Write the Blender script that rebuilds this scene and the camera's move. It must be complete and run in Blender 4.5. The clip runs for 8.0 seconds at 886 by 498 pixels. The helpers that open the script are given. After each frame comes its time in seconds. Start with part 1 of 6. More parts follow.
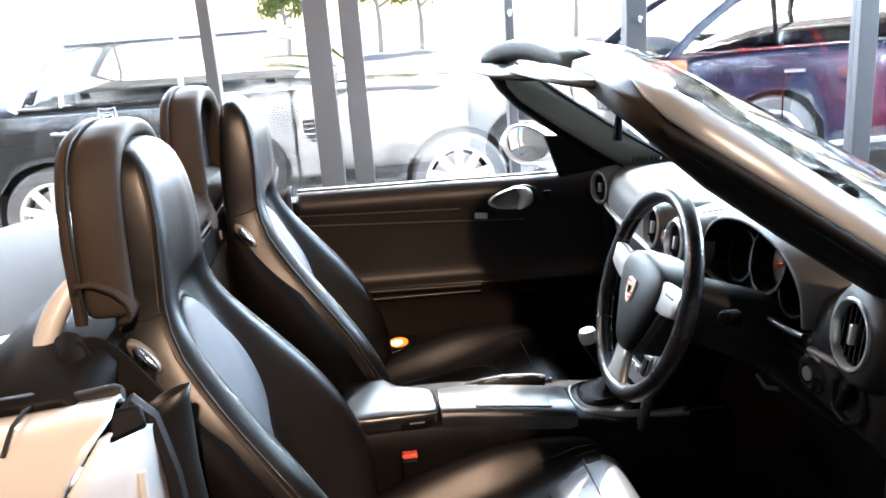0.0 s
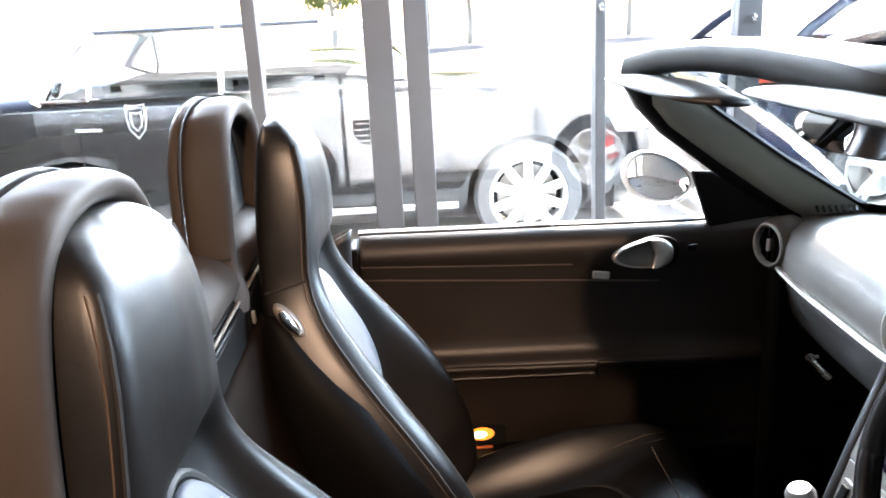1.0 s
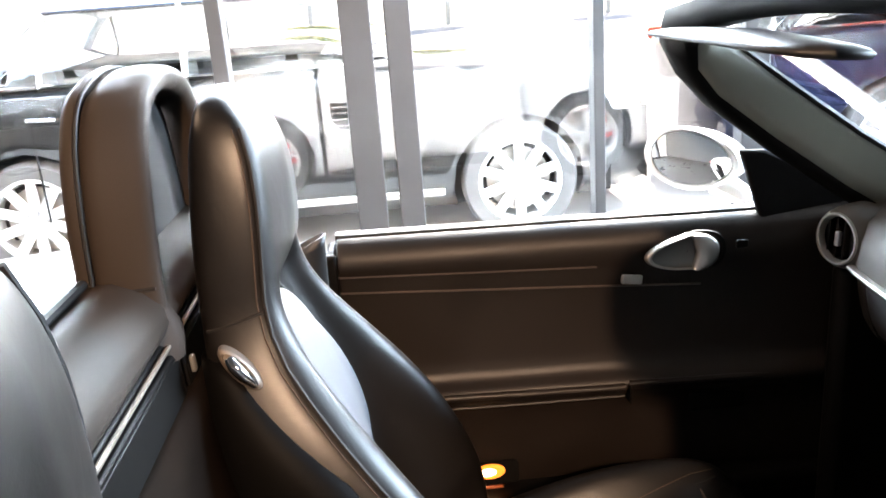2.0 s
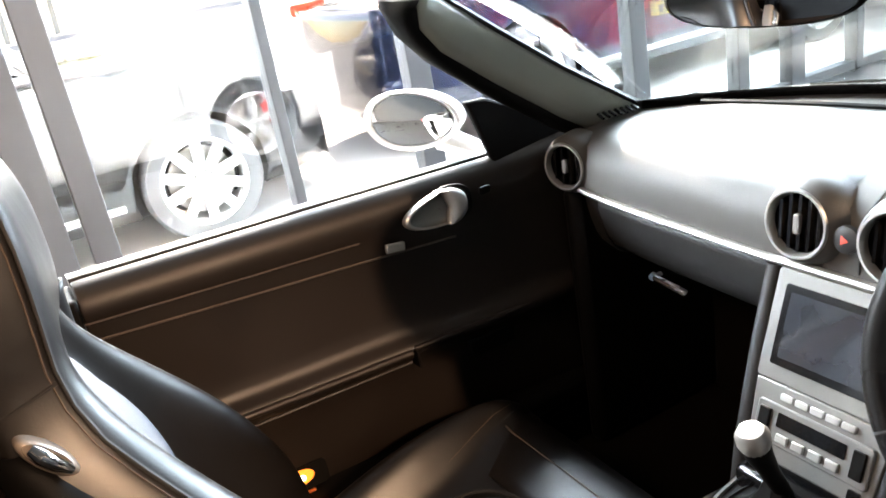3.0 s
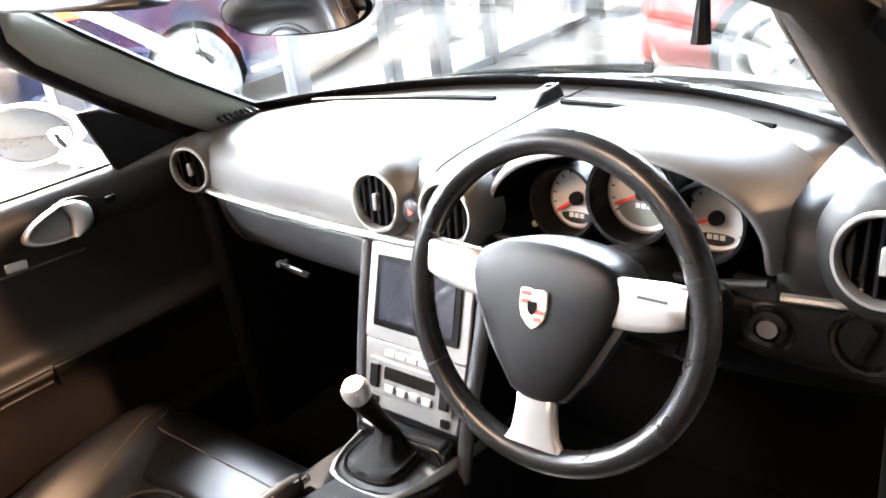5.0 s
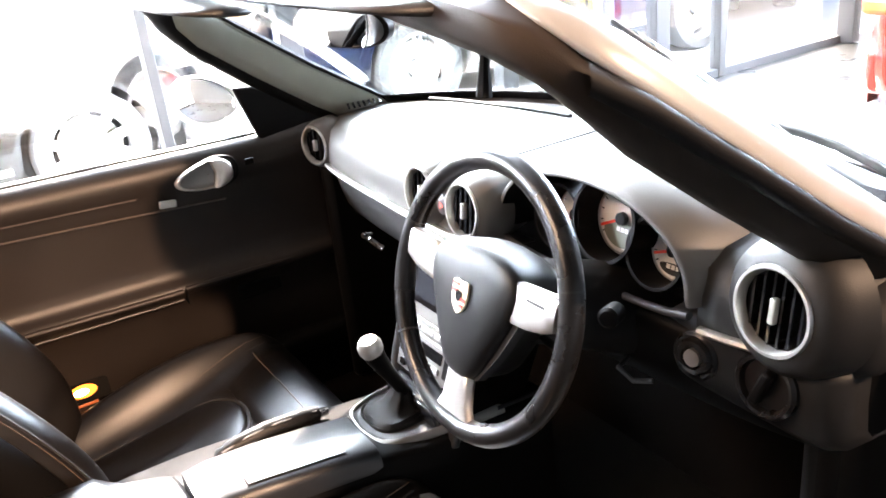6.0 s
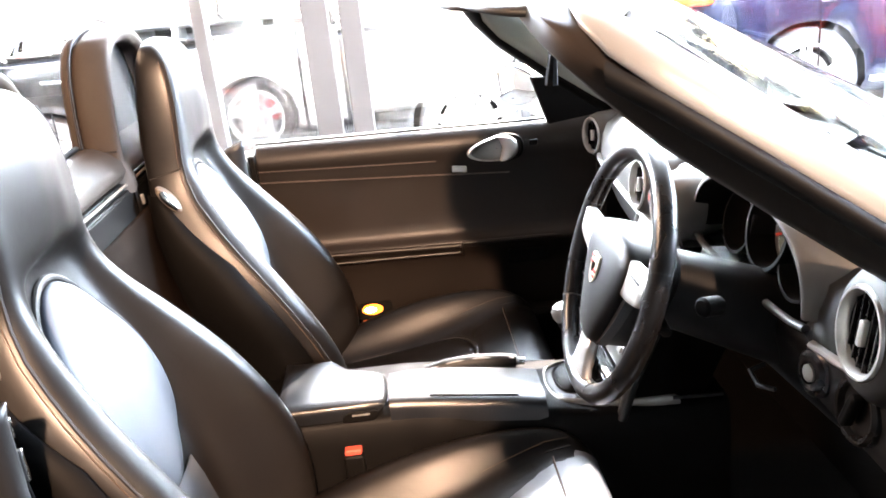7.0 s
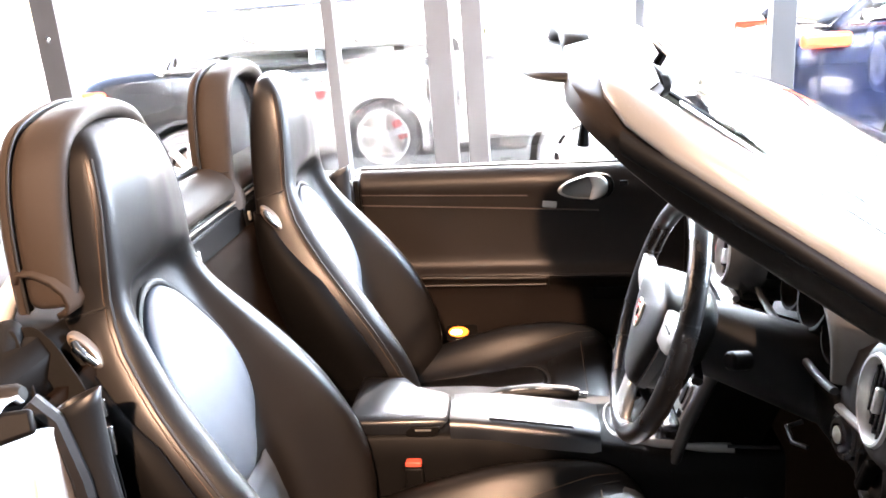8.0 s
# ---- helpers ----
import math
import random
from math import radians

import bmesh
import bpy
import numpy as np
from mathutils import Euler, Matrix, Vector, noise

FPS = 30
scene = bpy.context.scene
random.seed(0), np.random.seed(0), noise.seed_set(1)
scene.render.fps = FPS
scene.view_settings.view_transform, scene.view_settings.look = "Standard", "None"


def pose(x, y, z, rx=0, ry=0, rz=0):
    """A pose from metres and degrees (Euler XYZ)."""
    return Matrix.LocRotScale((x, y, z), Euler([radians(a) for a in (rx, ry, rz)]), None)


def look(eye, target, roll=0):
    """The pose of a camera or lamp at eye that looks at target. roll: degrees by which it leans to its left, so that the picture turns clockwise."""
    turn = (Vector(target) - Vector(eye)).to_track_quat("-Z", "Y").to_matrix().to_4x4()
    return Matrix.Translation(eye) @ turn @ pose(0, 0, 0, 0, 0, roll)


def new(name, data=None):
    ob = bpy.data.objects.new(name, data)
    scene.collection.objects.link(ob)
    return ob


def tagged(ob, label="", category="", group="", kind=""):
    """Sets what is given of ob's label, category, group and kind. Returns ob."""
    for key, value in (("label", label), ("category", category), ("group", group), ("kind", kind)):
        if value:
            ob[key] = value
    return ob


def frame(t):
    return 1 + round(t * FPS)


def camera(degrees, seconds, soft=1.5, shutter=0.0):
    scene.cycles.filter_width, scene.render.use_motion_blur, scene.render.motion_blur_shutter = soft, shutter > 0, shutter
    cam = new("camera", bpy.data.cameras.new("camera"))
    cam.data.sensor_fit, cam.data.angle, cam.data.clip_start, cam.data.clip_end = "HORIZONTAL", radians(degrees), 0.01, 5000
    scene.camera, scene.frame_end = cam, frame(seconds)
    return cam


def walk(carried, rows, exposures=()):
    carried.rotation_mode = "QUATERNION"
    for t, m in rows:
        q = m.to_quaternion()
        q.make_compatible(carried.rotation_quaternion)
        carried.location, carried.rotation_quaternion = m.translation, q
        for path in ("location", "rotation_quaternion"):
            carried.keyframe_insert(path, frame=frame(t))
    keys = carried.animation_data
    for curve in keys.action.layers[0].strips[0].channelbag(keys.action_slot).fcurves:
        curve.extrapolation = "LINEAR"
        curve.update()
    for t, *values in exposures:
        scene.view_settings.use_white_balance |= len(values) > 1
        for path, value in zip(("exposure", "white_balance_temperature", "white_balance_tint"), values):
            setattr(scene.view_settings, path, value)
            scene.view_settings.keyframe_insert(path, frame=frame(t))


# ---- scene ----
# World: x towards the sports car's nose, y towards its passenger side, z up from the showroom floor.
cam = camera(56.9, 8.0, soft=1.7)
PATH = [
    (0, (-0.483, -1.78, 1.494), (-0.322, 0.134, 0.94), -4.4),
    (0.5, (-0.535, -1.441, 1.485), (-0.412, 0.482, 0.948), -3.9),
    (1, (-0.582, -1.095, 1.489), (-0.512, 0.824, 0.928), -3.1),
    (1.2, (-0.588, -0.991, 1.476), (-0.545, 0.925, 0.904), -3.0),
    (2.3, (-0.598, -0.699, 1.417), (-0.383, 1.191, 0.797), -6.1),
    (2.5, (-0.621, -0.681, 1.412), (-0.251, 1.178, 0.774), -7.4),
    (3, (-0.731, -0.648, 1.43), (0.099, 1.02, 0.702), -10.3),
    (3.5, (-0.79, -0.615, 1.423), (0.391, 0.783, 0.616), -13.1),
    (4, (-0.793, -0.614, 1.417), (0.571, 0.578, 0.569), -14.0),
    (4.5, (-0.763, -0.684, 1.418), (0.658, 0.435, 0.563), -11.7),
    (4.7, (-0.744, -0.735, 1.422), (0.677, 0.393, 0.581), -10.0),
    (5.8, (-0.533, -1.149, 1.455), (0.489, 0.377, 0.662), -7.4),
    (6, (-0.535, -1.216, 1.461), (0.395, 0.375, 0.685), -6.4),
    (6.5, (-0.445, -1.4, 1.442), (0.086, 0.387, 0.718), -5.3),
    (7, (-0.283, -1.524, 1.446), (-0.223, 0.356, 0.766), -5.9),
    (7.5, (-0.186, -1.594, 1.484), (-0.44, 0.288, 0.859), -6.1),
    (8, (-0.168, -1.62, 1.493), (-0.408, 0.271, 0.887), -4.5),
]
walk(cam, [(t, look(eye, target, roll)) for t, eye, target, roll in PATH], exposures=[(0.0, 1.5, 6700, 14), (0.5, 1.66, 6900, 15), (1.0, 1.73, 6900, 16), (2.5, 1.95, 7300, 15), (3.5, 2.1, 7700, 15), (4.2, 2.55, 7900, 18), (5.5, 2.95, 7500, 20), (6.0, 2.95, 7400, 20), (6.5, 2.9, 7300, 20), (7.0, 3.03, 7300, 20), (7.5, 3.0, 7300, 21), (8.0, 2.85, 7300, 22)])

# ---- world, sun and lamps ----
world = bpy.data.worlds.new("world")
scene.world = world
world.use_nodes = True
_wn = world.node_tree.nodes
_sky = _wn.new("ShaderNodeTexSky")
_sky.sky_type, _sky.sun_disc = "NISHITA", False
_sky.sun_elevation, _sky.sun_rotation = radians(36.1), radians(17)
world.node_tree.links.new(_sky.outputs[0], _wn["Background"].inputs[0])
_wn["Background"].inputs[1].default_value = 0.14


def lamp(name, kind, energy, colour, m, size=1.0, size_y=None, angle=0.5, cone=60, blend=0.5):
    data = bpy.data.lights.new(name, kind)
    data.energy, data.color = energy, colour
    if kind == "AREA":
        data.shape, data.size, data.size_y = "RECTANGLE", size, size_y or size
    if kind == "SUN":
        data.angle = radians(angle)
    if kind == "SPOT":
        data.spot_size, data.spot_blend, data.shadow_soft_size = radians(cone), blend, size
    ob = new(name, data)
    ob.matrix_world = m
    return ob


lamp("sun", "SUN", 5.0, (1.0, 0.95, 0.88), look((1.5, 5, 3.8), (0, 0, 0)), angle=0.5)
# area lamps standing in for the sky's daylight at the front and side glazing
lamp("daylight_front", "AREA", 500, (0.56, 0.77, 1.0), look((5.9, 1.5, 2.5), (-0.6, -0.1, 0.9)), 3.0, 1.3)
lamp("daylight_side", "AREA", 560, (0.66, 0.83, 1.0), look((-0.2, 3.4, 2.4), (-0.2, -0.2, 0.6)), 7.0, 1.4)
# unseen lamps added: cool fill over the passenger side, warm fill behind, warm spots over the driver's side
lamp("fill_panel_cool", "AREA", 190, (0.62, 0.81, 1.0), look((0.8, 2.5, 3.14), (-0.1, -0.3, 0.6)), 1.5, 0.9)
lamp("fill_panel_warm", "AREA", 20, (1.0, 0.74, 0.54), look((-2.4, 0.3, 3.14), (0.0, 0.0, 0.8)), 1.2, 0.8)
# unseen warm lamp by the driver; its cone edge keeps the forward door dark
lamp("ceiling_spot_warm", "SPOT", 285, (1.0, 0.71, 0.50), look((-0.30, -3.2, 3.0), (-1.925, 0.50, 1.02)), size=0.06, cone=50, blend=0.04)
# added only to warm the windscreen frame and pillar
lamp("fill_spot_front", "SPOT", 120, (1.0, 0.74, 0.54), look((2.0, -3.2, 3.0), (0.10, -0.66, 1.18)), size=0.06, cone=17, blend=0.5)

# ---- materials ----
def nodes_of(name):
    m = bpy.data.materials.new(name)
    m.use_nodes = True
    return m, m.node_tree.nodes, m.node_tree.links, m.node_tree.nodes["Principled BSDF"]


def material(name, colour, rough=0.5, metal=0.0, grain=0.0, grain_scale=400.0, vary=0.12, vary_scale=6.0, spec=0.5, coat=0.0, sheen=0.0, rough_vary=0.1, bump_kind="noise", wrinkle=0.0):
    """A surface with broad tint variation, varied gloss and fine relief."""
    m, n, l, p = nodes_of(name)
    p.inputs["Roughness"].default_value, p.inputs["Metallic"].default_value = rough, metal
    p.inputs["Specular IOR Level"].default_value = spec
    p.inputs["Coat Weight"].default_value, p.inputs["Coat Roughness"].default_value = coat, 0.04
    p.inputs["Sheen Weight"].default_value = sheen
    tc = n.new("ShaderNodeTexCoord")
    big = n.new("ShaderNodeTexNoise")
    big.inputs["Scale"].default_value, big.inputs["Detail"].default_value = vary_scale, 5
    l.new(tc.outputs["Object"], big.inputs["Vector"])
    ramp = n.new("ShaderNodeMixRGB")
    ramp.inputs[1].default_value = (*[c * (1 - vary) for c in colour], 1)
    ramp.inputs[2].default_value = (*[min(1, c * (1 + vary)) for c in colour], 1)
    l.new(big.outputs["Fac"], ramp.inputs[0])
    l.new(ramp.outputs[0], p.inputs["Base Color"])
    mr = n.new("ShaderNodeMapRange")
    mr.inputs["To Min"].default_value, mr.inputs["To Max"].default_value = max(0.0, rough - rough_vary), min(1.0, rough + rough_vary)
    l.new(big.outputs["Fac"], mr.inputs["Value"])
    l.new(mr.outputs[0], p.inputs["Roughness"])
    if grain:
        if bump_kind == "leather":
            fine = n.new("ShaderNodeTexVoronoi")
            fine.feature = "DISTANCE_TO_EDGE"
            fine.inputs["Scale"].default_value = grain_scale
            out = fine.outputs["Distance"]
        else:
            fine = n.new("ShaderNodeTexNoise")
            fine.inputs["Scale"].default_value, fine.inputs["Detail"].default_value = grain_scale, 3
            out = fine.outputs["Fac"]
        l.new(tc.outputs["Object"], fine.inputs["Vector"])
        b = n.new("ShaderNodeBump")
        b.inputs["Strength"].default_value, b.inputs["Distance"].default_value = grain, 0.001
        l.new(out, b.inputs["Height"])
        if wrinkle:
            soft = n.new("ShaderNodeTexNoise")
            soft.inputs["Scale"].default_value, soft.inputs["Detail"].default_value, soft.inputs["Distortion"].default_value = 16.0, 4, 0.8
            l.new(tc.outputs["Object"], soft.inputs["Vector"])
            w = n.new("ShaderNodeBump")
            w.inputs["Strength"].default_value, w.inputs["Distance"].default_value = wrinkle, 0.02
            l.new(soft.outputs["Fac"], w.inputs["Height"])
            l.new(w.outputs[0], b.inputs["Normal"])
        l.new(b.outputs[0], p.inputs["Normal"])
    return m


def glass(name, tint=(1, 1, 1), ior=1.45, rough=0.0):
    m, n, l, p = nodes_of(name)
    p.inputs["Base Color"].default_value = (*tint, 1)
    p.inputs["Transmission Weight"].default_value = 1.0
    p.inputs["Roughness"].default_value, p.inputs["IOR"].default_value = rough, ior
    return m


def thin_glass(name, tint):
    """Glass too thin to bend what is seen through it; it mirrors more at a flat angle."""
    m, n, l, p = nodes_of(name)
    clear, gloss, edge, mix = n.new("ShaderNodeBsdfTransparent"), n.new("ShaderNodeBsdfGlossy"), n.new("ShaderNodeLayerWeight"), n.new("ShaderNodeMixShader")
    clear.inputs["Color"].default_value = (*tint, 1)
    gloss.inputs["Roughness"].default_value = 0.0
    edge.inputs["Blend"].default_value = 0.5
    steep, share = n.new("ShaderNodeMath"), n.new("ShaderNodeMapRange")
    steep.operation = "POWER"
    steep.inputs[1].default_value = 4.0
    share.inputs["To Min"].default_value, share.inputs["To Max"].default_value = 0.03, 0.9
    l.new(edge.outputs["Facing"], steep.inputs[0])
    l.new(steep.outputs[0], share.inputs["Value"])
    l.new(share.outputs[0], mix.inputs[0])
    l.new(clear.outputs[0], mix.inputs[1])
    l.new(gloss.outputs[0], mix.inputs[2])
    l.new(mix.outputs[0], n["Material Output"].inputs["Surface"])
    n.remove(p)
    return m


def emissive(name, colour, strength):
    m, n, l, p = nodes_of(name)
    p.inputs["Base Color"].default_value = (*colour, 1)
    p.inputs["Emission Color"].default_value = (*colour, 1)
    p.inputs["Emission Strength"].default_value = strength
    return m


LEATHER = material("black_leather", (0.0040, 0.0031, 0.0026), 0.38, grain=0.07, grain_scale=420, vary=0.22, bump_kind="leather", spec=0.40, wrinkle=0.05)
# the black seat leather with bluish window sheen mixed into its colour
INSERTSHEEN = material("daylit_leather", (0.041, 0.050, 0.064), 0.64, grain=0.22, grain_scale=600, vary=0.10, bump_kind="leather", spec=0.4, wrinkle=0.02)
# black leather made pale as if the sun lay on it
PADSUN = material("sunlit_leather", (0.11, 0.115, 0.122), 0.44, grain=0.2, grain_scale=600, vary=0.10, bump_kind="leather", spec=0.7)
PADVINYL = material("airbag_vinyl", (0.0045, 0.0042, 0.0042), 0.42, grain=0.2, grain_scale=600, bump_kind="leather", spec=0.3)
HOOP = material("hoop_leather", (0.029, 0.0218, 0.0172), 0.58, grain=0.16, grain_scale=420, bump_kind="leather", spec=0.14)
DOORVINYL = material("door_vinyl", (0.0100, 0.0074, 0.0060), 0.45, grain=0.12, grain_scale=380, bump_kind="leather", spec=0.3)
RIMLEATHER = material("rim_leather", (0.008, 0.0072, 0.0068), 0.28, grain=0.1, grain_scale=420, bump_kind="leather", spec=0.5)
SEAM = material("seam_thread", (0.006, 0.0055, 0.005), 0.7)
STITCH = material("ledge_highlight", (0.06, 0.048, 0.04), 0.35)
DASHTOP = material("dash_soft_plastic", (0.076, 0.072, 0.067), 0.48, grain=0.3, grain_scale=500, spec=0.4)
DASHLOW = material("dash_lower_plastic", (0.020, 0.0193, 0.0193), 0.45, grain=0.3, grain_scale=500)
# the fascia's dark grey, also the pad's tone where its driver end is shaded
FASCIA_SHADE = material("fascia_and_shaded_dash_plastic", (0.0125, 0.012, 0.0115), 0.5, grain=0.25, grain_scale=500, spec=0.35)
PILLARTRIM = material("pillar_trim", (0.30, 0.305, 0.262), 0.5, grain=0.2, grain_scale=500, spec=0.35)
BLACK = material("black_plastic", (0.0038, 0.0035, 0.0033), 0.5, grain=0.15, grain_scale=500, spec=0.08)
GLOSSBLACK = material("gloss_black", (0.005, 0.005, 0.0055), 0.18, coat=0.25, spec=0.3)
RUBBER = material("rubber", (0.006, 0.0055, 0.0055), 0.6, spec=0.25)
CARPET = material("black_carpet", (0.0045, 0.0034, 0.0028), 0.95, grain=1.0, grain_scale=900, vary=0.4, vary_scale=14, spec=0.05)
BROWNCARPET = material("brown_carpet", (0.0075, 0.0050, 0.0037), 0.95, grain=1.0, grain_scale=900, vary=0.6, vary_scale=7, spec=0.03)
VISOR = material("visor_vinyl", (0.012, 0.0115, 0.011), 0.5, grain=0.2, grain_scale=500, spec=0.35)
SILVER = material("silver_plastic", (0.205, 0.197, 0.185), 0.36, metal=0.6)
CHROME = material("chrome", (0.85, 0.84, 0.82), 0.10, metal=1.0, vary=0.03, rough_vary=0.04)
SATIN = material("satin_aluminium", (0.56, 0.54, 0.505), 0.34, metal=0.85, vary=0.04, rough_vary=0.04)
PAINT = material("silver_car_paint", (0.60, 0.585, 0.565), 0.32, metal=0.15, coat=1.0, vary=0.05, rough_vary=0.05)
WHEELSILVER = material("wheel_silver", (0.72, 0.72, 0.72), 0.3, metal=0.6, coat=0.5)
CALIPER = material("red_caliper", (0.55, 0.03, 0.03), 0.35, coat=0.5)
DIAL = material("pale_dial", (0.72, 0.71, 0.69), 0.5, vary=0.04)
NEEDLE = material("red_needle", (0.85, 0.06, 0.03), 0.4)
LCD = material("lcd_grey_green", (0.20, 0.21, 0.17), 0.25)
LCDDARK = material("lcd_dark", (0.03, 0.03, 0.03), 0.2)
SCREEN = material("screen_grey", (0.022, 0.024, 0.029), 0.12, coat=0.6, vary=0.25, vary_scale=9.0)
REDPLASTIC = material("red_button", (0.62, 0.08, 0.05), 0.4)
GOLD = material("gold_badge", (0.72, 0.62, 0.46), 0.3, metal=0.3)
BADGERED = material("red_badge", (0.50, 0.05, 0.04), 0.35)
MIRROR = material("mirror_glass", (0.93, 0.93, 0.93), 0.01, metal=1.0, vary=0.0, rough_vary=0.0)
SCREENGLASS = thin_glass("windscreen_glass", (0.95, 0.98, 0.965))
PANE = glass("window_pane", (0.99, 1.0, 0.995), ior=1.68)
LAMPGLOW = emissive("door_lamp_glow", (1.0, 0.25, 0.03), 0.5)
LAMPCORE = emissive("door_lamp_core", (1.0, 0.72, 0.40), 4.0)
BELT = material("belt_webbing", (0.0040, 0.0036, 0.0033), 0.8, grain=0.8, grain_scale=900, spec=0.15)
DECK = material("soft_top_cloth", (0.016, 0.0155, 0.015), 0.85, grain=0.6, grain_scale=700)
MESHNET = material("wind_net", (0.02, 0.02, 0.02), 0.7)

# ---- mesh helpers ----
def part(name, bm, mat, parent=None, label="", smooth=40, bevel=0.0, subsurf=0, thick=0.0):
    """One mesh object from a bmesh, under its thing or part."""
    me = bpy.data.meshes.new(name)
    bmesh.ops.recalc_face_normals(bm, faces=bm.faces)
    bm.to_mesh(me)
    bm.free()
    for f in me.polygons:
        f.use_smooth = smooth > 0
    if smooth > 0 and not subsurf:
        me.set_sharp_from_angle(angle=radians(smooth))
    me.materials.append(mat)
    ob = new(name, me)
    if thick:
        s = ob.modifiers.new("thick", "SOLIDIFY")
        s.thickness, s.offset = thick, -1
    if bevel:
        b = ob.modifiers.new("bevel", "BEVEL")
        b.width, b.segments, b.limit_method = bevel, 2, "ANGLE"
    if subsurf:
        s = ob.modifiers.new("smooth", "SUBSURF")
        s.levels = s.render_levels = subsurf
    if parent is not None:
        ob.parent = parent
    if label:
        ob["label"] = label
    return ob


def thing(name, label, category, at=(0, 0, 0), group="", kind=""):
    e = new(name)
    e.location = at
    e.empty_display_size = 0.1
    return tagged(e, label, category, group, kind)


def bm_box(x0, x1, y0, y1, z0, z1, bm=None, m=None):
    bm = bm or bmesh.new()
    c = [Vector((x, y, z)) for x in (x0, x1) for y in (y0, y1) for z in (z0, z1)]
    v = [bm.verts.new(m @ p if m else p) for p in c]
    for f in ((0, 1, 3, 2), (4, 6, 7, 5), (0, 4, 5, 1), (2, 3, 7, 6), (0, 2, 6, 4), (1, 5, 7, 3)):
        bm.faces.new([v[i] for i in f])
    return bm


def bm_grid(rows, close_u=False, close_v=False, caps=False, bm=None):
    """Quads over rows of points. close_u joins each row's ends, close_v the first and last rows, caps fills the end rings."""
    bm = bm or bmesh.new()
    g = [[bm.verts.new(p) for p in r] for r in rows]
    nr, nc = len(g), len(g[0])
    for i in range(nr if close_v else nr - 1):
        for j in range(nc if close_u else nc - 1):
            a, b, c, d = g[i][j], g[i][(j + 1) % nc], g[(i + 1) % nr][(j + 1) % nc], g[(i + 1) % nr][j]
            bm.faces.new((a, b, c, d))
    if caps:
        bm.faces.new(g[0][::-1])
        bm.faces.new(g[-1])
    return bm


def bm_tube(path, radius, n=10, closed=False, squash=1.0, bm=None):
    """A tube along a path; radius a number or one for each point; squash flattens it across its second axis."""
    pts = [Vector(p) for p in path]
    k = len(pts)
    rows, last = [], None
    for i, p in enumerate(pts):
        a = pts[(i + 1) % k] if closed or i < k - 1 else p
        b = pts[i - 1] if closed or i > 0 else p
        t = (a - b).normalized()
        ref = last if last is not None else (Vector((0, 0, 1)) if abs(t.z) < 0.9 else Vector((1, 0, 0)))
        u = (ref - t * ref.dot(t)).normalized()
        w = t.cross(u)
        last = u
        r = radius[i] if isinstance(radius, (list, tuple)) else radius
        rows.append([p + r * (math.cos(q) * u * squash + math.sin(q) * w) for q in (2 * math.pi * j / n for j in range(n))])
    return bm_grid(rows, close_u=True, close_v=closed, caps=not closed, bm=bm)


def bm_lathe(profile, m, n=32, bm=None, close=False, caps=True):
    """Profile of (radius, height) turned round the local z of m."""
    rows = [[m @ Vector((r * math.cos(q), r * math.sin(q), h)) for q in (2 * math.pi * j / n for j in range(n))] for r, h in profile]
    return bm_grid(rows, close_u=True, caps=caps and not close, close_v=close, bm=bm)


def bm_plate(outline, m, depth, bm=None):
    """A flat outline of (x, y) in the plane of m, given depth along its z."""
    bm = bm or bmesh.new()
    a = [bm.verts.new(m @ Vector((x, y, 0))) for x, y in outline]
    b = [bm.verts.new(m @ Vector((x, y, depth))) for x, y in outline]
    bm.faces.new(a[::-1])
    bm.faces.new(b)
    for i in range(len(a)):
        j = (i + 1) % len(a)
        bm.faces.new((a[i], a[j], b[j], b[i]))
    return bm


def facing(at, normal, up=(0, 0, 1)):
    """A pose at a point whose z is the normal and whose y is as near up as can be."""
    z = Vector(normal).normalized()
    y = (Vector(up) - z * Vector(up).dot(z)).normalized()
    x = y.cross(z)
    return Matrix.Translation(at) @ Matrix((x, y, z)).transposed().to_4x4()


def curve(keys, s):
    """Smooth value at s from (position, value) keys."""
    xs = [k[0] for k in keys]
    vs = [k[1] for k in keys]
    if s <= xs[0]:
        return vs[0]
    if s >= xs[-1]:
        return vs[-1]
    i = max(j for j in range(len(xs) - 1) if xs[j] <= s)
    h = xs[i + 1] - xs[i]
    t = (s - xs[i]) / h
    m0 = (vs[i + 1] - vs[i - 1]) / (xs[i + 1] - xs[i - 1]) if i > 0 else (vs[i + 1] - vs[i]) / h
    m1 = (vs[i + 2] - vs[i]) / (xs[i + 2] - xs[i]) if i + 2 < len(xs) else (vs[i + 1] - vs[i]) / h
    return (2 * t**3 - 3 * t**2 + 1) * vs[i] + (t**3 - 2 * t**2 + t) * h * m0 + (-2 * t**3 + 3 * t**2) * vs[i + 1] + (t**3 - t**2) * h * m1


def rounded(w, h, r, n=5):
    """Outline of a rounded rectangle round the origin."""
    out = []
    for cx, cy, a in ((w - r, h - r, 0), (-w + r, h - r, 90), (-w + r, -h + r, 180), (w - r, -h + r, 270)):
        out += [(cx + r * math.cos(radians(a + 90 * i / n)), cy + r * math.sin(radians(a + 90 * i / n))) for i in range(n + 1)]
    return out


def lerp(a, b, t):
    return a + (b - a) * t

